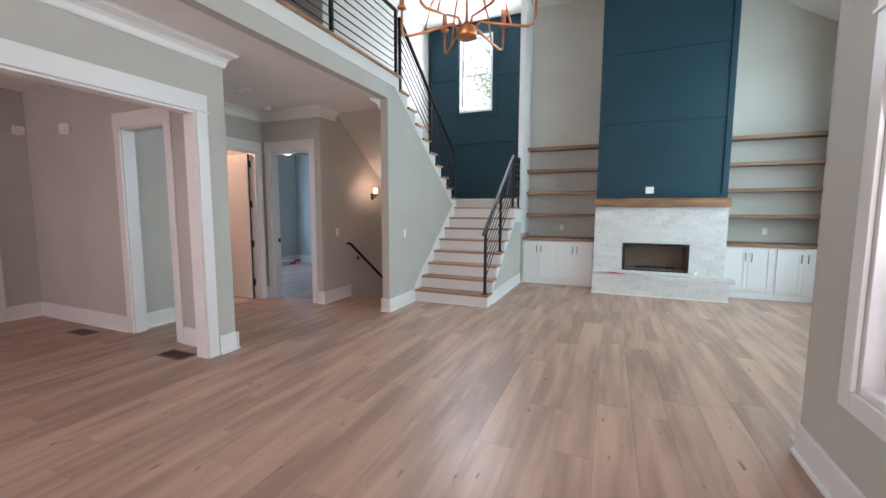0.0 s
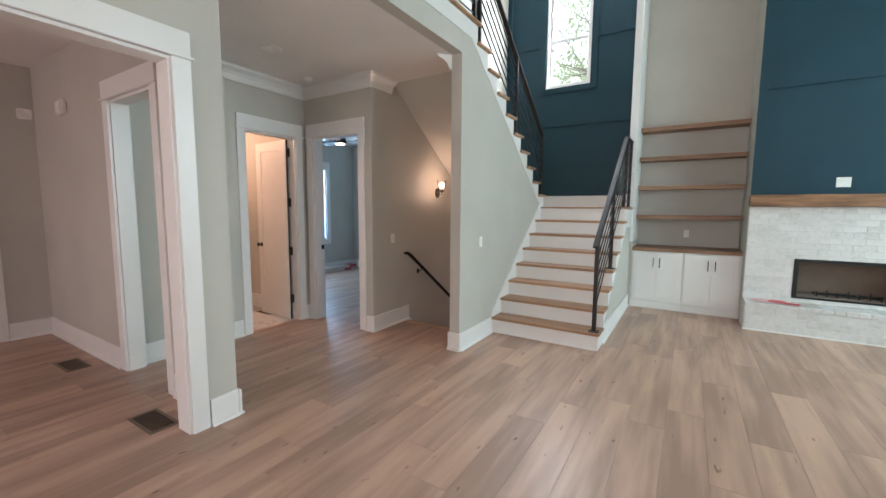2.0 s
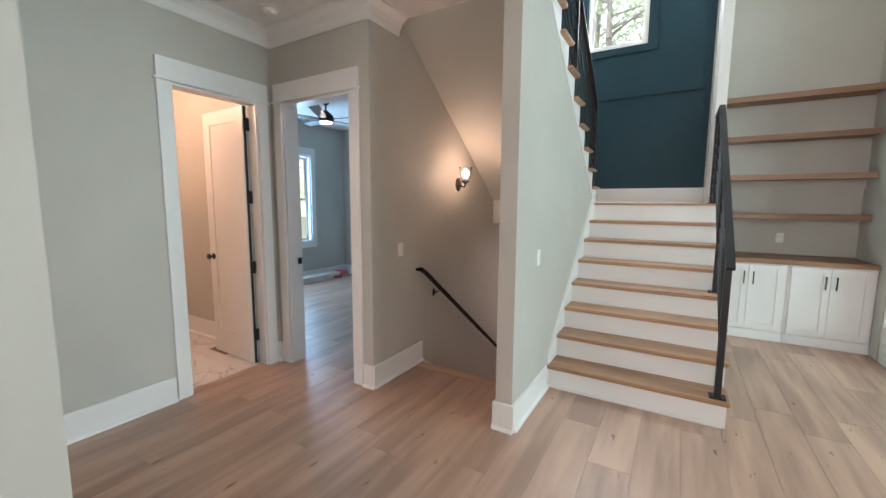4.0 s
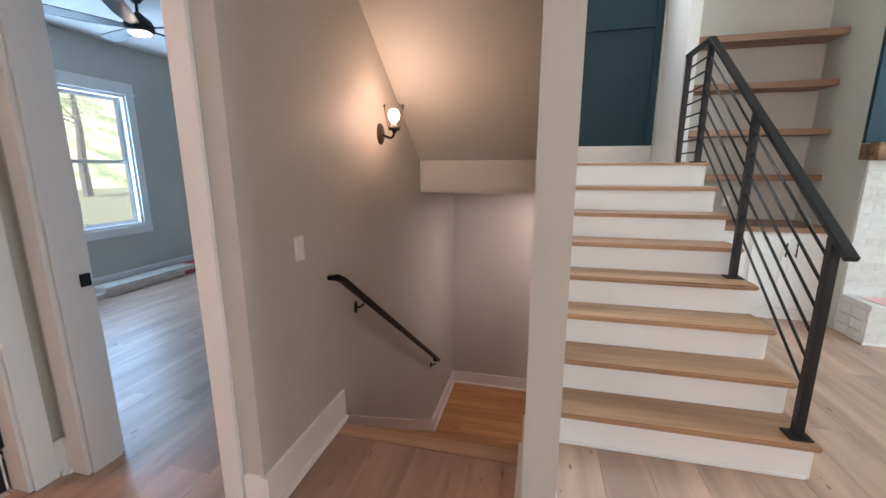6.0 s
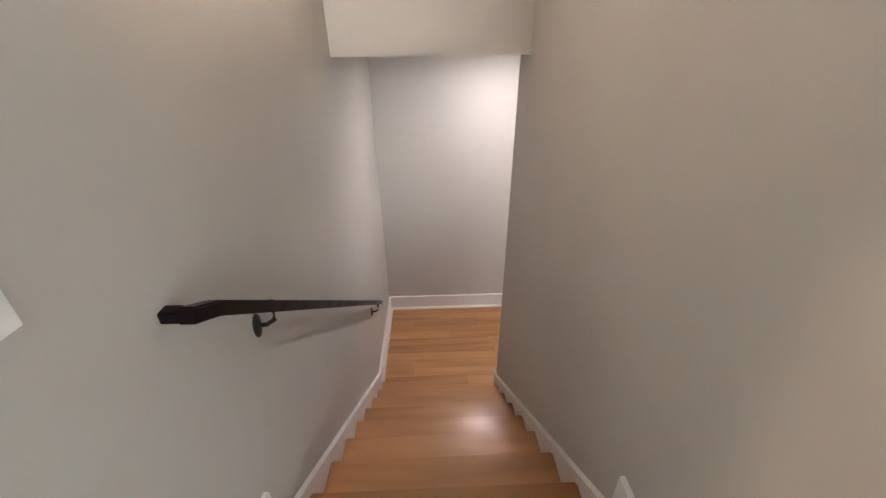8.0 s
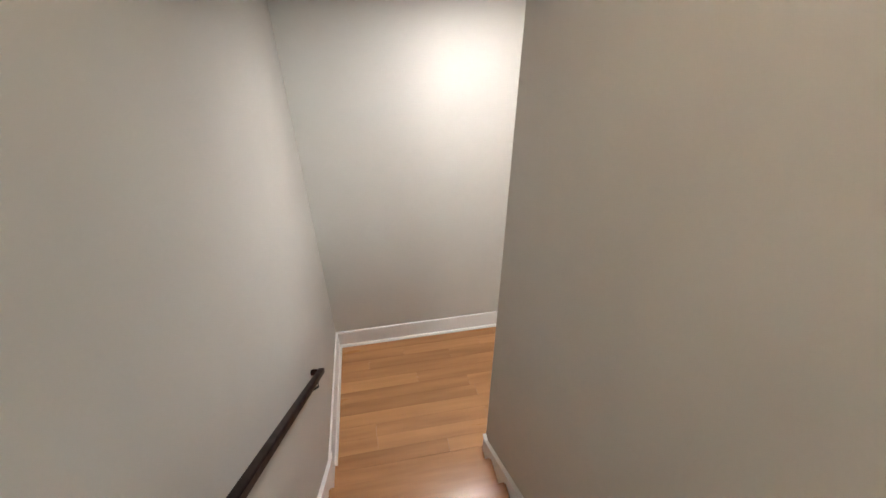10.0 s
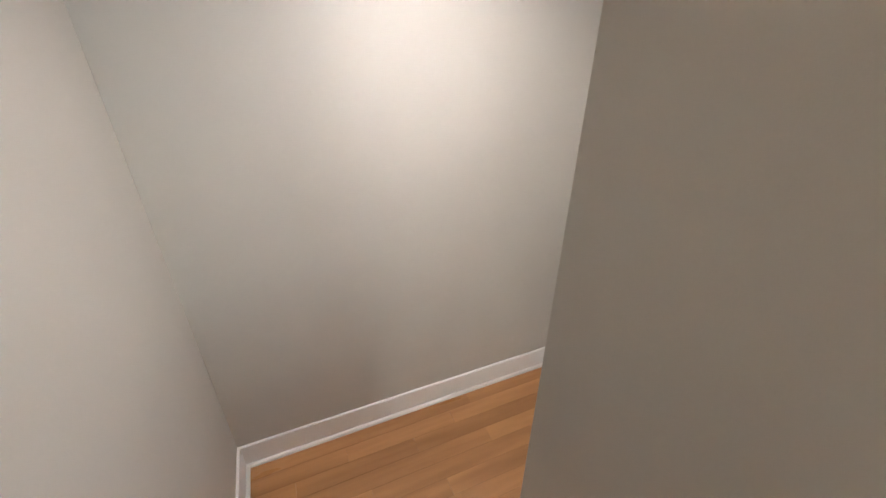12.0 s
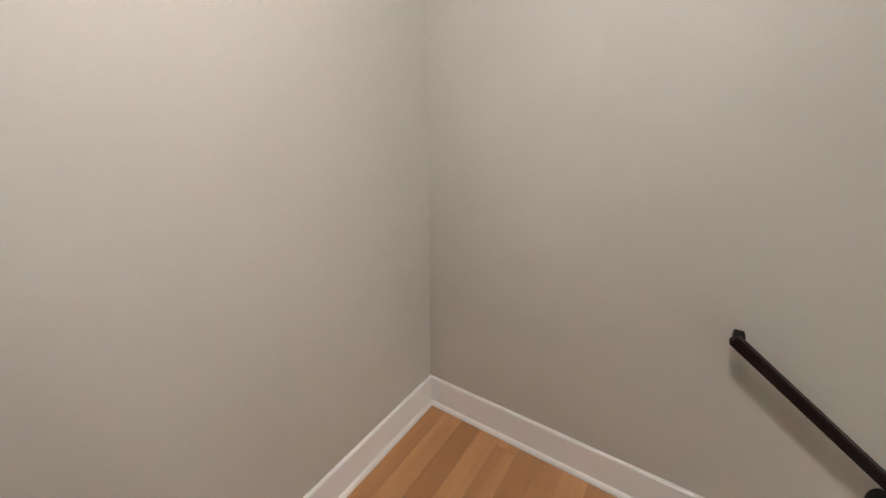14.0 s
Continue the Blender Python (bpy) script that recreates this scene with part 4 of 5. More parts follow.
# ---- doors ----
def door_leaf(name, hinge, angle, width, height, label, hinges, knob):
    """A panel door drawn shut along its own x axis from the hinge, then swung by the angle."""
    t = thing(name, (0, 0, 0), label, "door")
    w, h = width, height
    part("slab", box(0.003, w, 0.004, 0.034, 0.012, h), M_TRIM, t)
    for s0, s1 in ((-0.003, 0.0039), (0.0341, 0.041)):
        fr = bmesh.new()
        for a in ((0.003, 0.11, 0.012, h), (w - 0.11, w, 0.012, h), (0.11, w - 0.11, h - 0.12, h), (0.11, w - 0.11, 0.012, 0.26)):
            bx(fr, a[0], a[1], s0, s1, a[2], a[3])
        part("panel_frame", fr, M_TRIM, t)
    # black strip draws the shade in the gap between leaf and jamb
    part("hinge_gap_shade", box(-0.003, 0.0028, 0.008, 0.030, 0.012, h), M_BLACK, t, "black strip drawing the shaded gap along the hinges")
    for z in hinges:
        part("hinge", box(-0.016, 0.004, -0.016, 0.032, z - 0.055, z + 0.055, bevel=0.002), M_BLACK, t, "black hinge plate")
    if knob:
        for s, y in ((-1, -0.003), (1, 0.041)):
            m = Matrix.Translation((w - 0.065, y, 0.97)) @ Euler((-s * math.pi / 2, 0, 0)).to_matrix().to_4x4()
            part("knob", lathe(bmesh.new(), [(0.03, 0), (0.03, 0.006), (0.011, 0.01), (0.011, 0.03), (0.026, 0.04), (0.028, 0.052), (0.018, 0.062), (0, 0.064)], None, 20, m), M_BLACK, t, "round black knob", smooth=True)
    t.matrix_world = pose(*hinge, 0, 0, angle)
    return t


door_leaf("bathroom_door", (-5.500, 4.482, 0), 178, 0.66, 2.325, "white panel bathroom door standing open on black hinges", (0.28, 0.91, 1.54, 2.17), True)
door_leaf("front_door", (-7.41, 2.116, 0), -90, 0.872, 2.32, "white front door, closed, with black hinges", (0.2, 0.85, 1.5, 2.05), True)
lt = thing("door_latch", (-5.229, 4.74, 0.97), "small black strike plate on the bedroom door jamb", "strike plate")
part("latch_plate", box(-5.2295, -5.224, 4.752, 4.797, 0.925, 0.985, bevel=0.001), M_BLACK, lt)

# ---- living room built-ins ----
def cabinet_unit(x0, x1, y0, label):
    z0, z1 = 0.10, 0.87
    t = thing("base_cabinet", ((x0 + x1) / 2, y0 + 0.3, 0), label, "cabinet", "white base cabinets")
    part("body", box(x0 + 0.001, x1 - 0.001, y0 + 0.022, 8.469, 0.001, z1 - 0.001), M_TRIM, t)
    fr = bmesh.new()
    for a in ((x0, x0 + 0.04, z0, z1), (x1 - 0.04, x1, z0, z1), (x0 + 0.04, x1 - 0.04, z1 - 0.035, z1), (x0 + 0.04, x1 - 0.04, z0, z0 + 0.035)):
        bx(fr, a[0] + 0.001, a[1] - 0.001, y0 + 0.002, y0 + 0.0215, a[2], a[3] - 0.001)
    part("face_frame", fr, M_TRIM, t)
    part("plinth", box(x0 + 0.001, x1 - 0.001, y0 - 0.012, y0 + 0.0215, 0.0, z0 - 0.001, bevel=0.002), M_TRIM, t)
    part("shoe_moulding", box(x0 + 0.001, x1 - 0.001, y0 - 0.026, y0 - 0.0125, 0.0, 0.018, bevel=0.004), M_TRIM, t)
    mid = (x0 + x1) / 2
    for a, b, hx in ((x0 + 0.028, mid - 0.0015, mid - 0.042), (mid + 0.0015, x1 - 0.028, mid + 0.042)):
        d0, d1 = z0 + 0.022, z1 - 0.022
        dr = part("door", box(a + 0.05, b - 0.05, y0 - 0.010, y0 - 0.002, d0 + 0.05, d1 - 0.05), M_TRIM, t)
        bm = bmesh.new()
        for u in ((a, a + 0.058, d0, d1), (b - 0.058, b, d0, d1), (a + 0.058, b - 0.058, d0, d0 + 0.058), (a + 0.058, b - 0.058, d1 - 0.058, d1)):
            bx(bm, u[0], u[1], y0 - 0.020, y0, u[2], u[3], bevel=0.0012)
        part("door_frame", bm, M_TRIM, dr)
        hb = bmesh.new()
        rod(hb, (hx, y0 - 0.05, d1 - 0.22), (hx, y0 - 0.05, d1 - 0.08), 0.006, 10)
        for z in (d1 - 0.20, d1 - 0.10):
            rod(hb, (hx, y0 - 0.05, z), (hx, y0 - 0.0205, z), 0.004, 8)
        part("handle", hb, M_BLACK, dr, "dark bar handle", smooth=True)


YC = 7.83
for a, b in ((-1.827, -1.152), (-1.152, -0.465)):
    cabinet_unit(a, b, YC, "white shaker base cabinet with dark bar handles")
for a, b in ((1.583, 2.295), (2.295, 3.047)):
    cabinet_unit(a, b, YC, "white shaker base cabinet with dark bar handles")
for a, b in ((-1.828, -0.466), (1.5815, 3.048)):
    c = thing("counter_top", ((a + b) / 2, 8.1, 0.87), "brown stained wooden counter top over the cabinets", "counter top", "wooden counter tops")
    part("board", box(a, b, YC - 0.03, 8.469, 0.87, 0.914, bevel=0.003), M_SHELF, c)
    part("front_edge", box(a, b, YC - 0.036, YC - 0.0302, 0.866, 0.912, bevel=0.002), M_SHELF, c)
    for z in (2.715, 2.268, 1.822, 1.376):
        s = thing("wall_shelf", ((a + b) / 2, 8.3, z), "thick brown stained floating shelf, empty, in the alcove", "shelf", "alcove shelves")
        part("shelf_board", box(a, b, 8.16, 8.469, z - 0.03, z + 0.024, bevel=0.003), M_SHELF, s)
        part("shelf_edge", box(a, b, 8.152, 8.1598, z - 0.036, z + 0.026, bevel=0.002), M_SHELF, s)

# ---- fireplace ----
FX0, FX1, FY, HY = -0.46, 1.58, 7.61, 7.28
fp = thing("fireplace", (0.55, 7.9, 0), "whitewashed brick fireplace with a raised hearth and black firebox", "fireplace")
core = bmesh.new()
for a in ((FX0 + 0.005, 0.05, 0, 1.528), (1.04, FX1 - 0.005, 0, 1.528), (0.05, 1.04, 0, 0.41), (0.05, 1.04, 0.872, 1.528)):
    bx(core, a[0], a[1], FY + 0.003, 8.469, a[2], a[3])
bx(core, FX0 + 0.005, FX1 - 0.005, HY + 0.003, FY + 0.002, 0, 0.345)
part("core", core, M_MORTAR, fp, "pale mortar")
part("shoe_moulding", box(FX0 - 0.014, FX1 + 0.014, HY - 0.014, HY - 0.0015, 0.0005, 0.019, bevel=0.004), M_TRIM, fp, "white shoe moulding")
fb = bmesh.new()
bx(fb, 0.051, 1.039, FY + 0.36, FY + 0.38, 0.411, 0.871)
bx(fb, 0.051, 0.07, FY + 0.02, FY + 0.36, 0.411, 0.871)
bx(fb, 1.02, 1.039, FY + 0.02, FY + 0.36, 0.411, 0.871)
bx(fb, 0.07, 1.02, FY + 0.02, FY + 0.36, 0.411, 0.422)
bx(fb, 0.07, 1.02, FY + 0.02, FY + 0.36, 0.86, 0.871)
part("firebox_lining", fb, M_FIREBRICK, fp, "tan refractory lining")
fr = bmesh.new()
for a in ((0.025, 0.07, 0.395, 0.888), (1.015, 1.06, 0.395, 0.888), (0.07, 1.015, 0.85, 0.888), (0.07, 1.015, 0.395, 0.418)):
    bx(fr, a[0], a[1], FY - 0.006, FY + 0.05, a[2], a[3], bevel=0.002)
part("firebox_frame", fr, M_BLACK, fp, "black steel frame")
gg = bmesh.new()
rod(gg, (0.25, FY + 0.2, 0.45), (0.88, FY + 0.2, 0.45), 0.012)
for i in range(7):
    x = 0.28 + i * 0.095
    rod(gg, (x, FY + 0.12, 0.45), (x, FY + 0.27, 0.455), 0.006)
    rod(gg, (x, FY + 0.12, 0.422), (x, FY + 0.12, 0.49 + 0.02 * (i % 2)), 0.006)
part("burner_grate", gg, M_BLACK, fp, "black burner grate")

mant = thing("mantel", (0.55, 7.7, 1.529), "rough brown wooden mantel beam over the brick", "mantel")
bm = box(FX0 - 0.005, FX1 + 0.01, 7.53, 7.739, 1.5285, 1.674, bevel=0.006)
bmesh.ops.subdivide_edges(bm, edges=[e for e in bm.edges if e.calc_length() > 0.5], cuts=26)
for v in bm.verts:
    v.co += Vector((0, noise.noise(v.co * 7.0) * 0.005 if v.co.y < 7.7 else 0, noise.noise(v.co * 6.0 + Vector((9, 0, 0))) * 0.003 if v.co.z > 1.55 else 0))
part("beam", bm, M_MANTEL, mant)
bk = bmesh.new()
bx(bk, FX0 + 0.02, FX1 - 0.02, 7.7395, 7.80, 1.5285, 1.61)
part("ledger", bk, M_MANTEL, mant)

chim = thing("chimney_breast", (0.55, 8.1, 1.6), "tall deep blue panelled chimney breast", "chimney breast", "", "structure")
part("chimney_body", box(FX0 + 0.01, FX1 - 0.01, 7.753, 8.469, 1.675, TOP - 0.001), M_WALL, chim, "greige painted sides")
part("chimney_face", box(FX0 + 0.01, FX1 - 0.01, 7.74, 7.7525, 1.675, TOP - 0.001), M_BLUE, chim, "deep blue panelled front")
for x0, x1 in ((FX0 - 0.003, FX0 + 0.0045), (FX1 - 0.0045, FX1 + 0.001)):
    part("chimney_side", box(x0, x1, FY + 0.03, 8.469, 0.0, 1.6745), M_WALL, chim, "greige painted side below the breast")
CB = 0.085
part("batten", box(FX0 + 0.01, FX0 + 0.01 + CB, 7.714, 7.7395, 1.675, TOP - 0.002, bevel=0.002), M_BLUE, chim)
part("batten", box(FX1 - 0.01 - CB, FX1 - 0.01, 7.714, 7.7395, 1.675, TOP - 0.002, bevel=0.002), M_BLUE, chim)
for z in (1.675, 3.0, 4.19, 5.38):
    part("batten", box(FX0 + 0.011 + CB, FX1 - 0.011 - CB, 7.715, 7.7395, z, z + CB, bevel=0.002), M_BLUE, chim)

pp = thing("paper", (-0.18, 7.45, 0.345), "creased pink and red instruction sheet lying on the hearth", "paper")
for i, (x, y, w, h, a, mat) in enumerate(((-0.20, 7.44, 0.36, 0.20, 0.25, M_PINK), (-0.07, 7.41, 0.30, 0.17, -0.35, M_RED), (0.10, 7.47, 0.30, 0.12, 0.1, M_CARD))):
    bm = bmesh.new()
    bmesh.ops.create_grid(bm, x_segments=8, y_segments=6, size=0.5, matrix=Matrix.Translation((x, y, 0.352 + 0.004 * i)) @ Euler((0, 0, a)).to_matrix().to_4x4() @ Matrix.Diagonal((w, h, 1, 1)))
    for v in bm.verts:
        v.co.z += 0.010 * abs(noise.noise(v.co * 18))
    r = bmesh.ops.extrude_face_region(bm, geom=list(bm.faces))
    bmesh.ops.translate(bm, vec=(0, 0, 0.002), verts=[g for g in r["geom"] if isinstance(g, bmesh.types.BMVert)])
    part("sheet", bm, mat, pp)


# ---- chandelier ----
def chandelier(x, y, z):
    t = thing("chandelier", (x, y, z), "copper toned chandelier with six curved arms and candle bulbs", "chandelier")
    part("hub", lathe(bmesh.new(), [(0, 0), (0.016, 0.001), (0.055, 0.006), (0.058, 0.012), (0.058, 0.05), (0.05, 0.058), (0.02, 0.062), (0.012, 0.09), (0, 0.091)], (x, y, z), 28), M_COPPER, t, smooth=True)
    part("stem", rod(bmesh.new(), (x, y, z + 0.085), (x, y, z + 0.55), 0.009, 12), M_COPPER, t, smooth=True)
    part("rod", rod(bmesh.new(), (x, y, z + 0.55), (x, y, TOP - 0.03), 0.006, 10), M_COPPER, t, smooth=True)
    part("canopy", lathe(bmesh.new(), [(0.02, -0.035), (0.06, -0.03), (0.065, -0.0015)], (x, y, TOP), 24), M_COPPER, t, smooth=True)
    for i in range(6):
        a = math.radians(12 + 60 * i)
        u = Vector((math.cos(a), math.sin(a), 0))
        c = Vector((x, y, z))
        low = [c + u * 0.045 + Vector((0, 0, 0.045)), c + u * 0.075 + Vector((0, 0, 0.085)), c + u * 0.12 + Vector((0, 0, 0.075)), c + u * 0.225 + Vector((0, 0, 0.055)), c + u * 0.33 + Vector((0, 0, 0.04)), c + u * 0.362 + Vector((0, 0, 0.052)), c + u * 0.372 + Vector((0, 0, 0.09)), c + u * 0.372 + Vector((0, 0, 0.19))]
        arm = part("arm", tube(bmesh.new(), low, 0.0075), M_COPPER, t, smooth=True)
        part("brace", tube(bmesh.new(), [c + Vector((0, 0, 0.44)) + u * 0.01, c + u * 0.10 + Vector((0, 0, 0.33)), c + u * 0.20 + Vector((0, 0, 0.20)), c + u * 0.24 + Vector((0, 0, 0.06))], 0.006), M_COPPER, arm, smooth=True)
        p = c + u * 0.372
        part("candle_cup", lathe(bmesh.new(), [(0.008, 0.185), (0.024, 0.19), (0.026, 0.20), (0.014, 0.205), (0.014, 0.29), (0, 0.291)], p, 16), M_COPPER, arm, smooth=True)
        part("bulb", lathe(bmesh.new(), [(0.0, 0.291), (0.010, 0.292), (0.017, 0.315), (0.013, 0.345), (0.003, 0.372), (0, 0.373)], p, 14), M_BULB, arm, "lit candle bulb", smooth=True)


chandelier(-0.975, 2.0, 2.404)


# ---- ceiling fans ----
def ceiling_fan(at, top, mat, lit, label, turn=0.0, span=0.66):
    x, y, z = at
    t = thing("ceiling_fan", at, label, "ceiling fan", "ceiling fans")
    part("canopy", lathe(bmesh.new(), [(0.018, -0.075), (0.03, -0.07), (0.075, -0.01), (0.075, -0.0015)], (x, y, top), 24), mat, t, smooth=True)
    part("down_rod", rod(bmesh.new(), (x, y, z + 0.10), (x, y, top - 0.07), 0.012, 12), mat, t, smooth=True)
    part("motor", lathe(bmesh.new(), [(0.02, 0.12), (0.03, 0.11), (0.10, 0.05), (0.115, 0.01), (0.115, -0.03), (0.09, -0.045)], (x, y, z), 28), mat, t, smooth=True)
    part("lamp_glass", lathe(bmesh.new(), [(0.088, -0.0455), (0.082, -0.056), (0.06, -0.066), (0, -0.070)], (x, y, z), 28), lit, t, "glowing round lamp" if lit is M_LAMP else "", smooth=True)
    for i in range(5):
        m = Matrix.Translation((x, y, z - 0.005)) @ Euler((0, 0, turn + i * 2 * math.pi / 5)).to_matrix().to_4x4() @ Euler((radians(13), 0, 0)).to_matrix().to_4x4()
        bm = bmesh.new()
        outline = [(0.10, -0.03), (0.20, -0.05), (0.40, -0.068), (span - 0.05, -0.07), (span, -0.05), (span, 0.045), (span - 0.04, 0.066), (0.40, 0.062), (0.20, 0.045), (0.10, 0.03)]
        prism(outline, -0.004, 0.004, "z", bm)
        for v in bm.verts:
            v.co.z += 0.03 * (v.co.x / span) ** 2
        bmesh.ops.transform(bm, matrix=m, verts=bm.verts)
        part("blade", bm, mat, t)


ceiling_fan((-6.71, 6.53, 2.71), CEIL, M_BLACK, M_LAMP, "dark bronze bedroom ceiling fan with a lit lamp", 0.3, 0.74)
ceiling_fan((-5.0, 1.6, 4.55), TOP, M_BLACK, M_PLATE, "black ceiling fan over the loft", 0.2)
M_PALE = plain("pale_fan_wood", (0.55, 0.52, 0.47), 0.5)
ceiling_fan((0.95, 5.05, 4.05), TOP, M_PALE, M_PLATE, "pale wooden ceiling fan over the living room", 2.2)
bl_ = thing("bath_ceiling_lamp", (-6.6, 3.7, CEIL), "round lit bathroom ceiling lamp", "ceiling lamp")
part("lamp_base", lathe(bmesh.new(), [(0.15, 0.141), (0.15, 0.10), (0.14, 0.09)], (-6.6, 3.7, CEIL), 28), M_PLATE, bl_, smooth=True)
part("lamp_glass", lathe(bmesh.new(), [(0.138, 0.0895), (0.12, 0.05), (0, 0.03)], (-6.6, 3.7, CEIL), 28), M_LAMP, bl_, smooth=True)

sh_ = thing("shrub", (-11.0, 8.1, -0.36), "bright green shrub outside the bedroom window", "shrub")
rs_ = random.Random(8)
tw = bmesh.new()
for i in range(14):
    a = rs_.uniform(0, 6.283)
    rod(tw, (-11.0, 8.1, -0.36), (-11.0 + 0.45 * math.cos(a), 8.1 + 0.45 * math.sin(a), rs_.uniform(0.3, 1.2)), 0.012, 5, 0.004)
part("twigs", tw, M_BARK, sh_)
sv, sf = [], []
for i in range(2600):
    d = Vector((rs_.gauss(0, 1), rs_.gauss(0, 1), rs_.gauss(0, 1))).normalized() * (0.55 + 0.45 * rs_.random())
    p = Vector((d.x * 0.62, d.y * 0.62, 0.45 + d.z * 0.82 - 0.0)) + Vector((noise.noise(d * 3) * 0.15, 0, noise.noise(d * 2.5) * 0.15))
    u = Vector((rs_.uniform(-1, 1), rs_.uniform(-1, 1), rs_.uniform(-1, 1))).normalized() * 0.05
    v = u.orthogonal().normalized() * 0.028
    n = len(sv)
    sv += [p - u, p + v, p + u, p - v]
    sf.append((n, n + 1, n + 2, n + 3))
sm_ = bpy.data.meshes.new("foliage")
sm_.from_pydata(sv, [], sf)
sm_.materials.append(M_LEAF)
so_ = new("foliage", sm_)
so_.parent = sh_

# ---- flooring cartons in the bedroom ----
for i, (y0, y1, z, col) in enumerate(((6.55, 8.05, 0.0, 0), (6.75, 8.2, 0.06, 0))):
    c = thing("flooring_carton", (-8.1, (y0 + y1) / 2, z), "long pale flooring carton with a red end on the bedroom floor", "carton", "flooring cartons")
    part("box_body", box(-8.25 + 0.03 * i, -8.0 + 0.02 * i, y0, y1 - 0.22, z + 0.0005, z + 0.0595, bevel=0.003), M_CARD, c)
    part("box_end", box(-8.25 + 0.03 * i, -8.0 + 0.02 * i, y1 - 0.2195, y1, z + 0.0005, z + 0.0595, bevel=0.003), M_RED, c, "red printed end")

# ---- hearth and surround bricks ----
BW, G = 0.198, 0.004
BRICKS = {}


def brick_mesh(w, d, h):
    key = (round(w, 3), round(d, 3), round(h, 3))
    if key not in BRICKS:
        me = bpy.data.meshes.new("brick")
        bm = box(-w / 2, w / 2, -d / 2, d / 2, -h / 2, h / 2)
        bmesh.ops.bevel(bm, geom=list(bm.edges), offset=0.002, segments=1, affect='EDGES')
        bm.to_mesh(me)
        bm.free()
        me.materials.append(M_BRICKS)
        BRICKS[key] = me
    return BRICKS[key]


M_BRICKS, nt_, b_ = nodes_of("whitewashed_brick_pieces")
rnd_ = nt_.nodes.new("ShaderNodeObjectInfo").outputs["Random"]
n_ = tex(nt_, "ShaderNodeTexNoise", coords(nt_), (1, 1, 1), 22, 5, rnd_)
mx_ = nt_.nodes.new("ShaderNodeMath")
mx_.operation = 'MULTIPLY_ADD'
mx_.inputs[1].default_value = 0.35
nt_.links.new(rnd_, mx_.inputs[0])
nt_.links.new(n_.outputs["Fac"], mx_.inputs[2])
r_ = ramp(nt_, mx_.outputs[0], [(0.38, (0.53, 0.515, 0.49)), (0.58, (0.60, 0.585, 0.56)), (0.9, (0.66, 0.645, 0.62))])
nt_.links.new(r_.outputs["Color"], b_.inputs["Base Color"])
b_.inputs["Roughness"].default_value = 0.7
bump(nt_, b_, n_.outputs["Fac"], 0.5, 0.006)
rk = random.Random(11)


def brick(cx, cy, cz, w, d, h):
    o = new("brick", brick_mesh(w, d, h))
    o.parent = fp
    o.location = Vector((cx, cy, cz)) - BASE[fp.name]


def course_x(x0, x1, y, depth, z, h, shift, skip=None):
    """A course of bricks along x, clipped at its ends and round a gap."""
    x = x0 - shift
    while x < x1 - 0.01:
        spans = [(max(x, x0), min(x + BW, x1))]
        if skip and skip[2] < z + h / 2 < skip[3]:
            a, b = spans[0]
            spans = [(a, min(b, skip[0])), (max(a, skip[1]), b)]
        for a, b in spans:
            if b - a > 0.03:
                brick((a + b) / 2, y + depth / 2 + rk.uniform(-0.0015, 0.0015), z + h / 2, round(b - a - G, 3), depth, h)
        x += BW


rows = 16
bh = (1.526 - 0.352) / rows
for i in range(rows):
    course_x(FX0, FX1, FY, 0.024, 0.352 + i * bh, bh - G, 0.0 if i % 2 else BW / 2, (0.023, 1.062, 0.352, 0.89))
hrows = 3
hh = (0.296 - 0.004) / hrows
for i in range(hrows):
    course_x(FX0, FX1, HY, 0.024, 0.004 + i * hh, hh - G, 0.0 if i % 2 else BW / 2)
x = FX0
while x < FX1 - 0.02:
    for y0_, y1_ in ((HY - 0.012, HY + 0.16), (HY + 0.164, FY - 0.002)):
        brick(x + 0.050, (y0_ + y1_) / 2, 0.324, 0.096, round(y1_ - y0_, 3), 0.05)
    x += 0.101
for i in range(hrows):
    for k in range(2):
        brick(FX1 - 0.006, HY + 0.024 + 0.153 * k + 0.075, 0.004 + i * hh + (hh - G) / 2, 0.024, 0.148, hh - G)
        brick(FX0 + 0.006, HY + 0.024 + 0.153 * k + 0.075, 0.004 + i * hh + (hh - G) / 2, 0.024, 0.148, hh - G)

# ---- floor planks ----
floor_main = thing("floor", (0, 0, 0), "matte beige grey oak look plank floor", "floor", "", "structure")
PW, PL = 0.234, 1.52
rp = random.Random(3)
PLANKS = {}
rest_v, rest_f = [], []


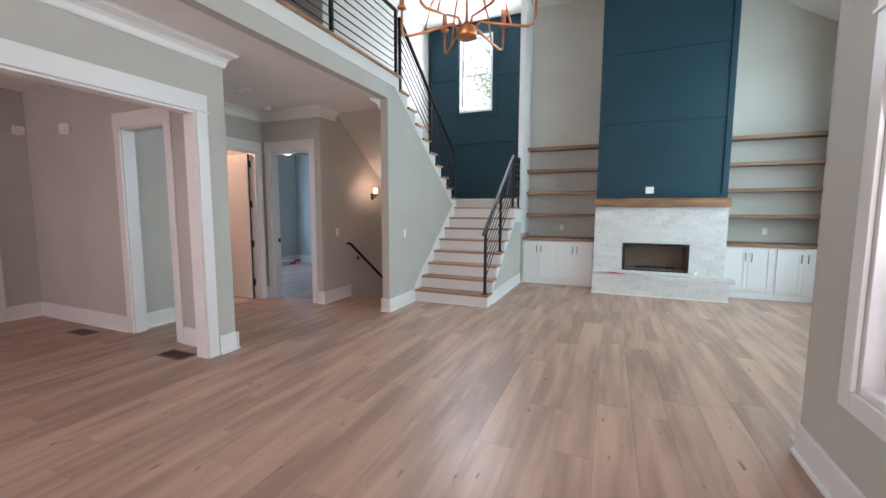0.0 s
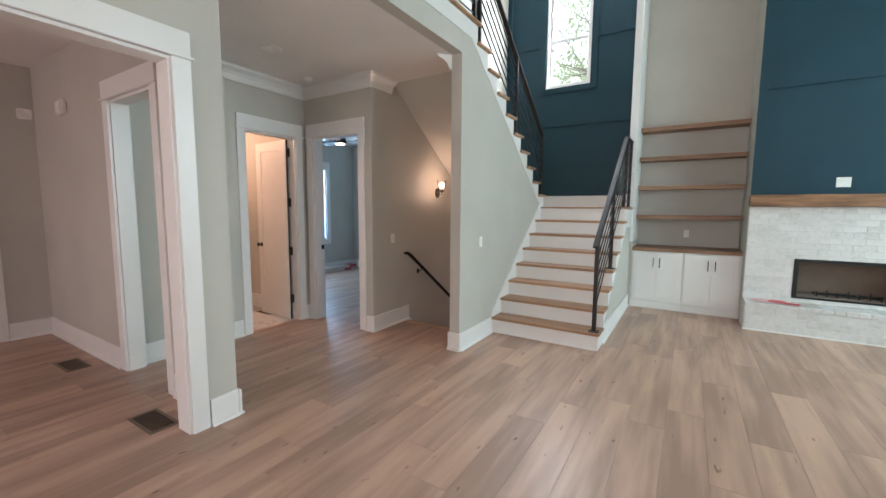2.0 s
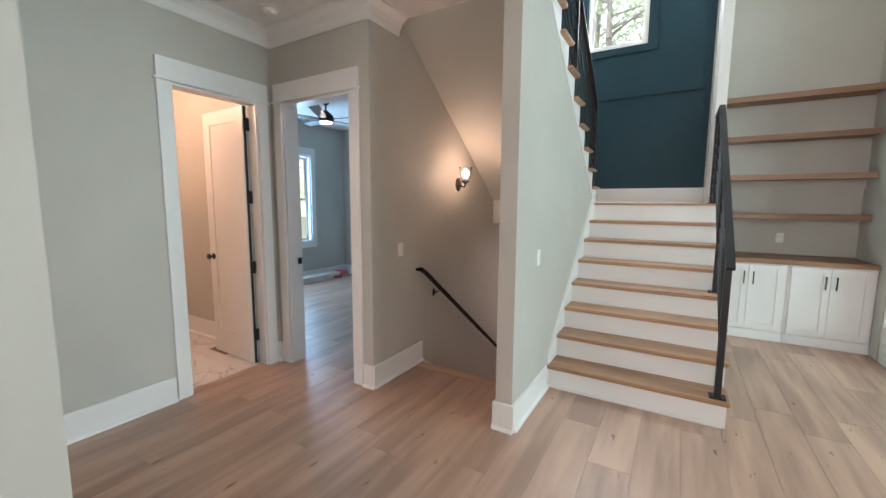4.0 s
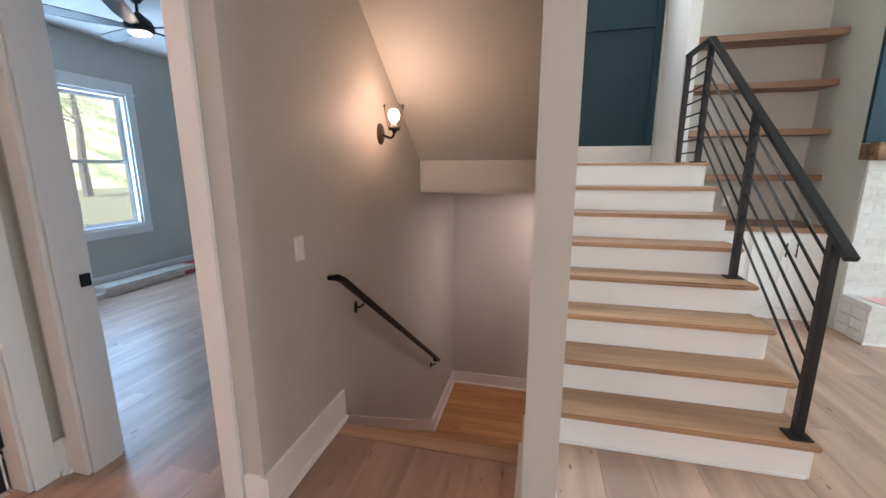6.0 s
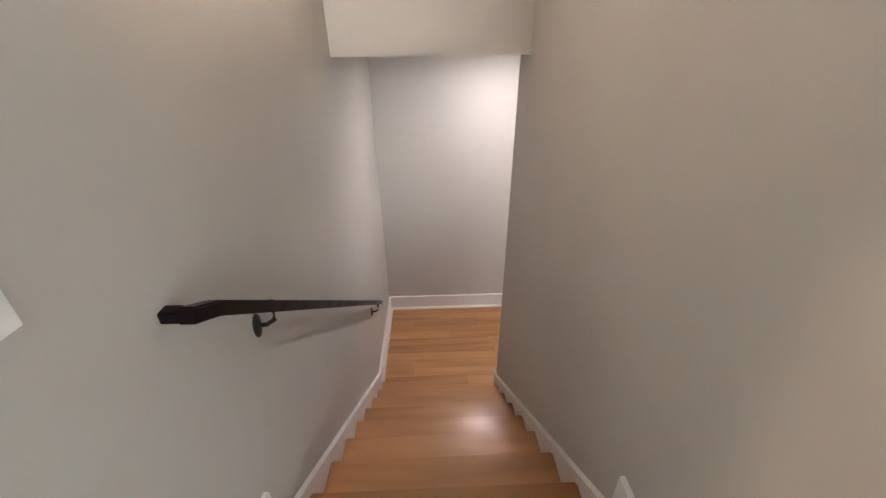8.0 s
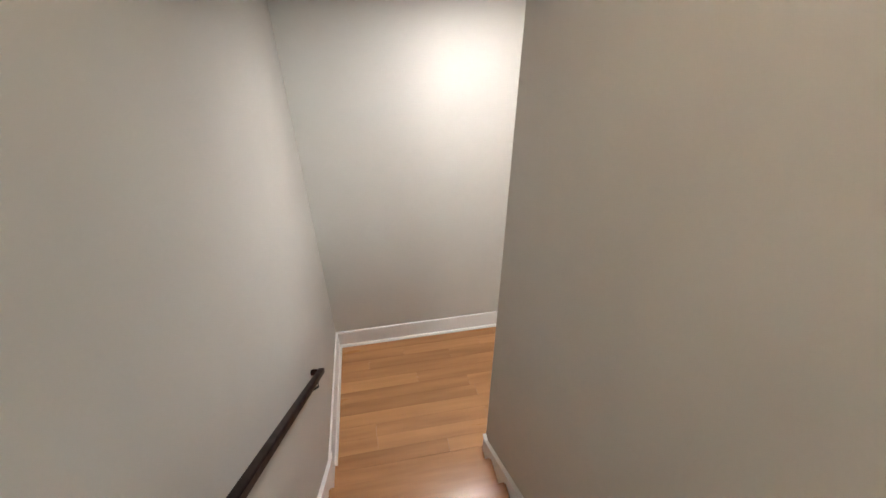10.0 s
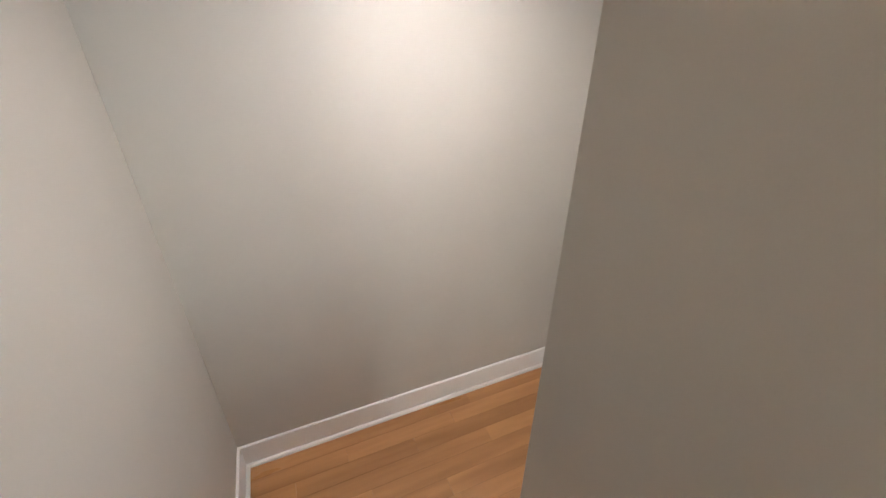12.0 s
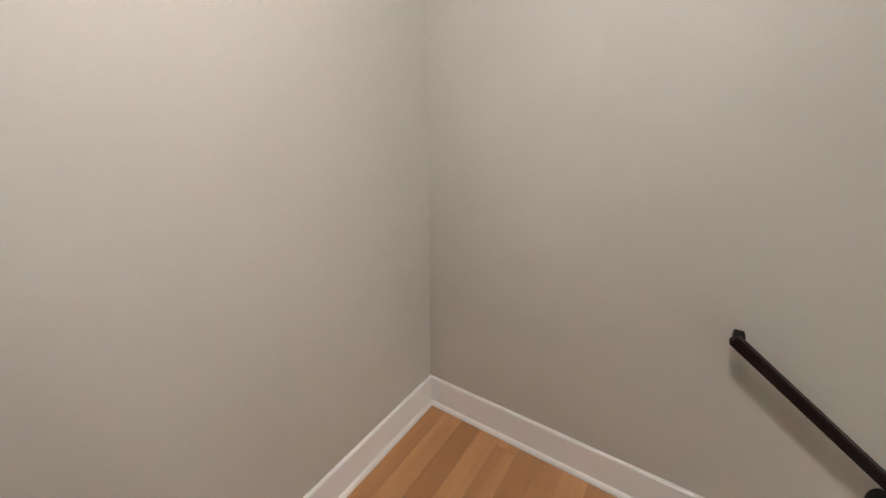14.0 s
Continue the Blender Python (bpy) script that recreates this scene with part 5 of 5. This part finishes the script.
def plank_mesh(w, l):
    key = (round(w, 3), round(l, 3))
    if key not in PLANKS:
        bm = box(-w / 2, w / 2, -l / 2, l / 2, -0.011, 0)
        top = [e for e in bm.edges if all(v.co.z > -0.001 for v in e.verts)]
        bmesh.ops.bevel(bm, geom=top, offset=0.0010, segments=1, affect='EDGES')
        me = bpy.data.meshes.new("plank")
        bm.to_mesh(me)
        bm.free()
        me.materials.append(M_FLOOR)
        PLANKS[key] = me
    return PLANKS[key]


REGIONS = [(-7.36, 0.99, -3.9, 2.66), (-5.382, -4.212, 2.66, 4.72), (-4.212, -3.042, 2.66, 5.20), (-3.042, 3.05, 2.66, 5.44), (-1.872, 3.05, 5.44, 8.47), (-8.3, -4.446, 4.72, 8.45)]
cols = {}
near = 0
for c in range(-36, 14):
    cuts = sorted({c * PW, (c + 1) * PW, *[x for r in REGIONS for x in r[:2] if c * PW < x < (c + 1) * PW]})
    off = cols.setdefault(c, rp.uniform(0, PL))
    for a, b in zip(cuts, cuts[1:]):
        runs = []
        for y0, y1 in sorted(r[2:] for r in REGIONS if r[0] < (a + b) / 2 < r[1]):
            if runs and y0 - runs[-1][1] < 0.002:
                runs[-1][1] = max(y1, runs[-1][1])
            else:
                runs.append([y0, y1])
        for y0, y1 in runs:
            k = math.floor((y0 - off) / PL)
            while off + k * PL < y1:
                p, q = max(off + k * PL, y0), min(off + (k + 1) * PL, y1)
                k += 1
                if q - p < 0.004 or b - a < 0.004:
                    continue
                cx, cy = (a + b) / 2, (p + q) / 2
                if cx > -4.6 and cy > 0.7 and near < 300:
                    near += 1
                    o = new("plank", plank_mesh(round(b - a - 0.001, 3), round(q - p - 0.001, 3)))
                    o.parent = floor_main
                    o.location = (cx, cy, -0.0005)
                else:
                    n = len(rest_v)
                    u, v, w_, z_ = a + 0.0006, b - 0.0006, p + 0.0006, q - 0.0006
                    rest_v += [(u, w_, 0), (v, w_, 0), (v, z_, 0), (u, z_, 0), (u, w_, -0.011), (v, w_, -0.011), (v, z_, -0.011), (u, z_, -0.011)]
                    rest_f += [(n, n + 1, n + 2, n + 3), (n, n + 4, n + 5, n + 1), (n + 1, n + 5, n + 6, n + 2), (n + 2, n + 6, n + 7, n + 3), (n + 3, n + 7, n + 4, n)]
me = bpy.data.meshes.new("far_planks")
me.from_pydata(rest_v, [], rest_f)
me.materials.append(M_FLOOR_REST)
fr_ = tagged(new("far_planks", me), "", "", "", "stuff")
fr_.parent = floor_main
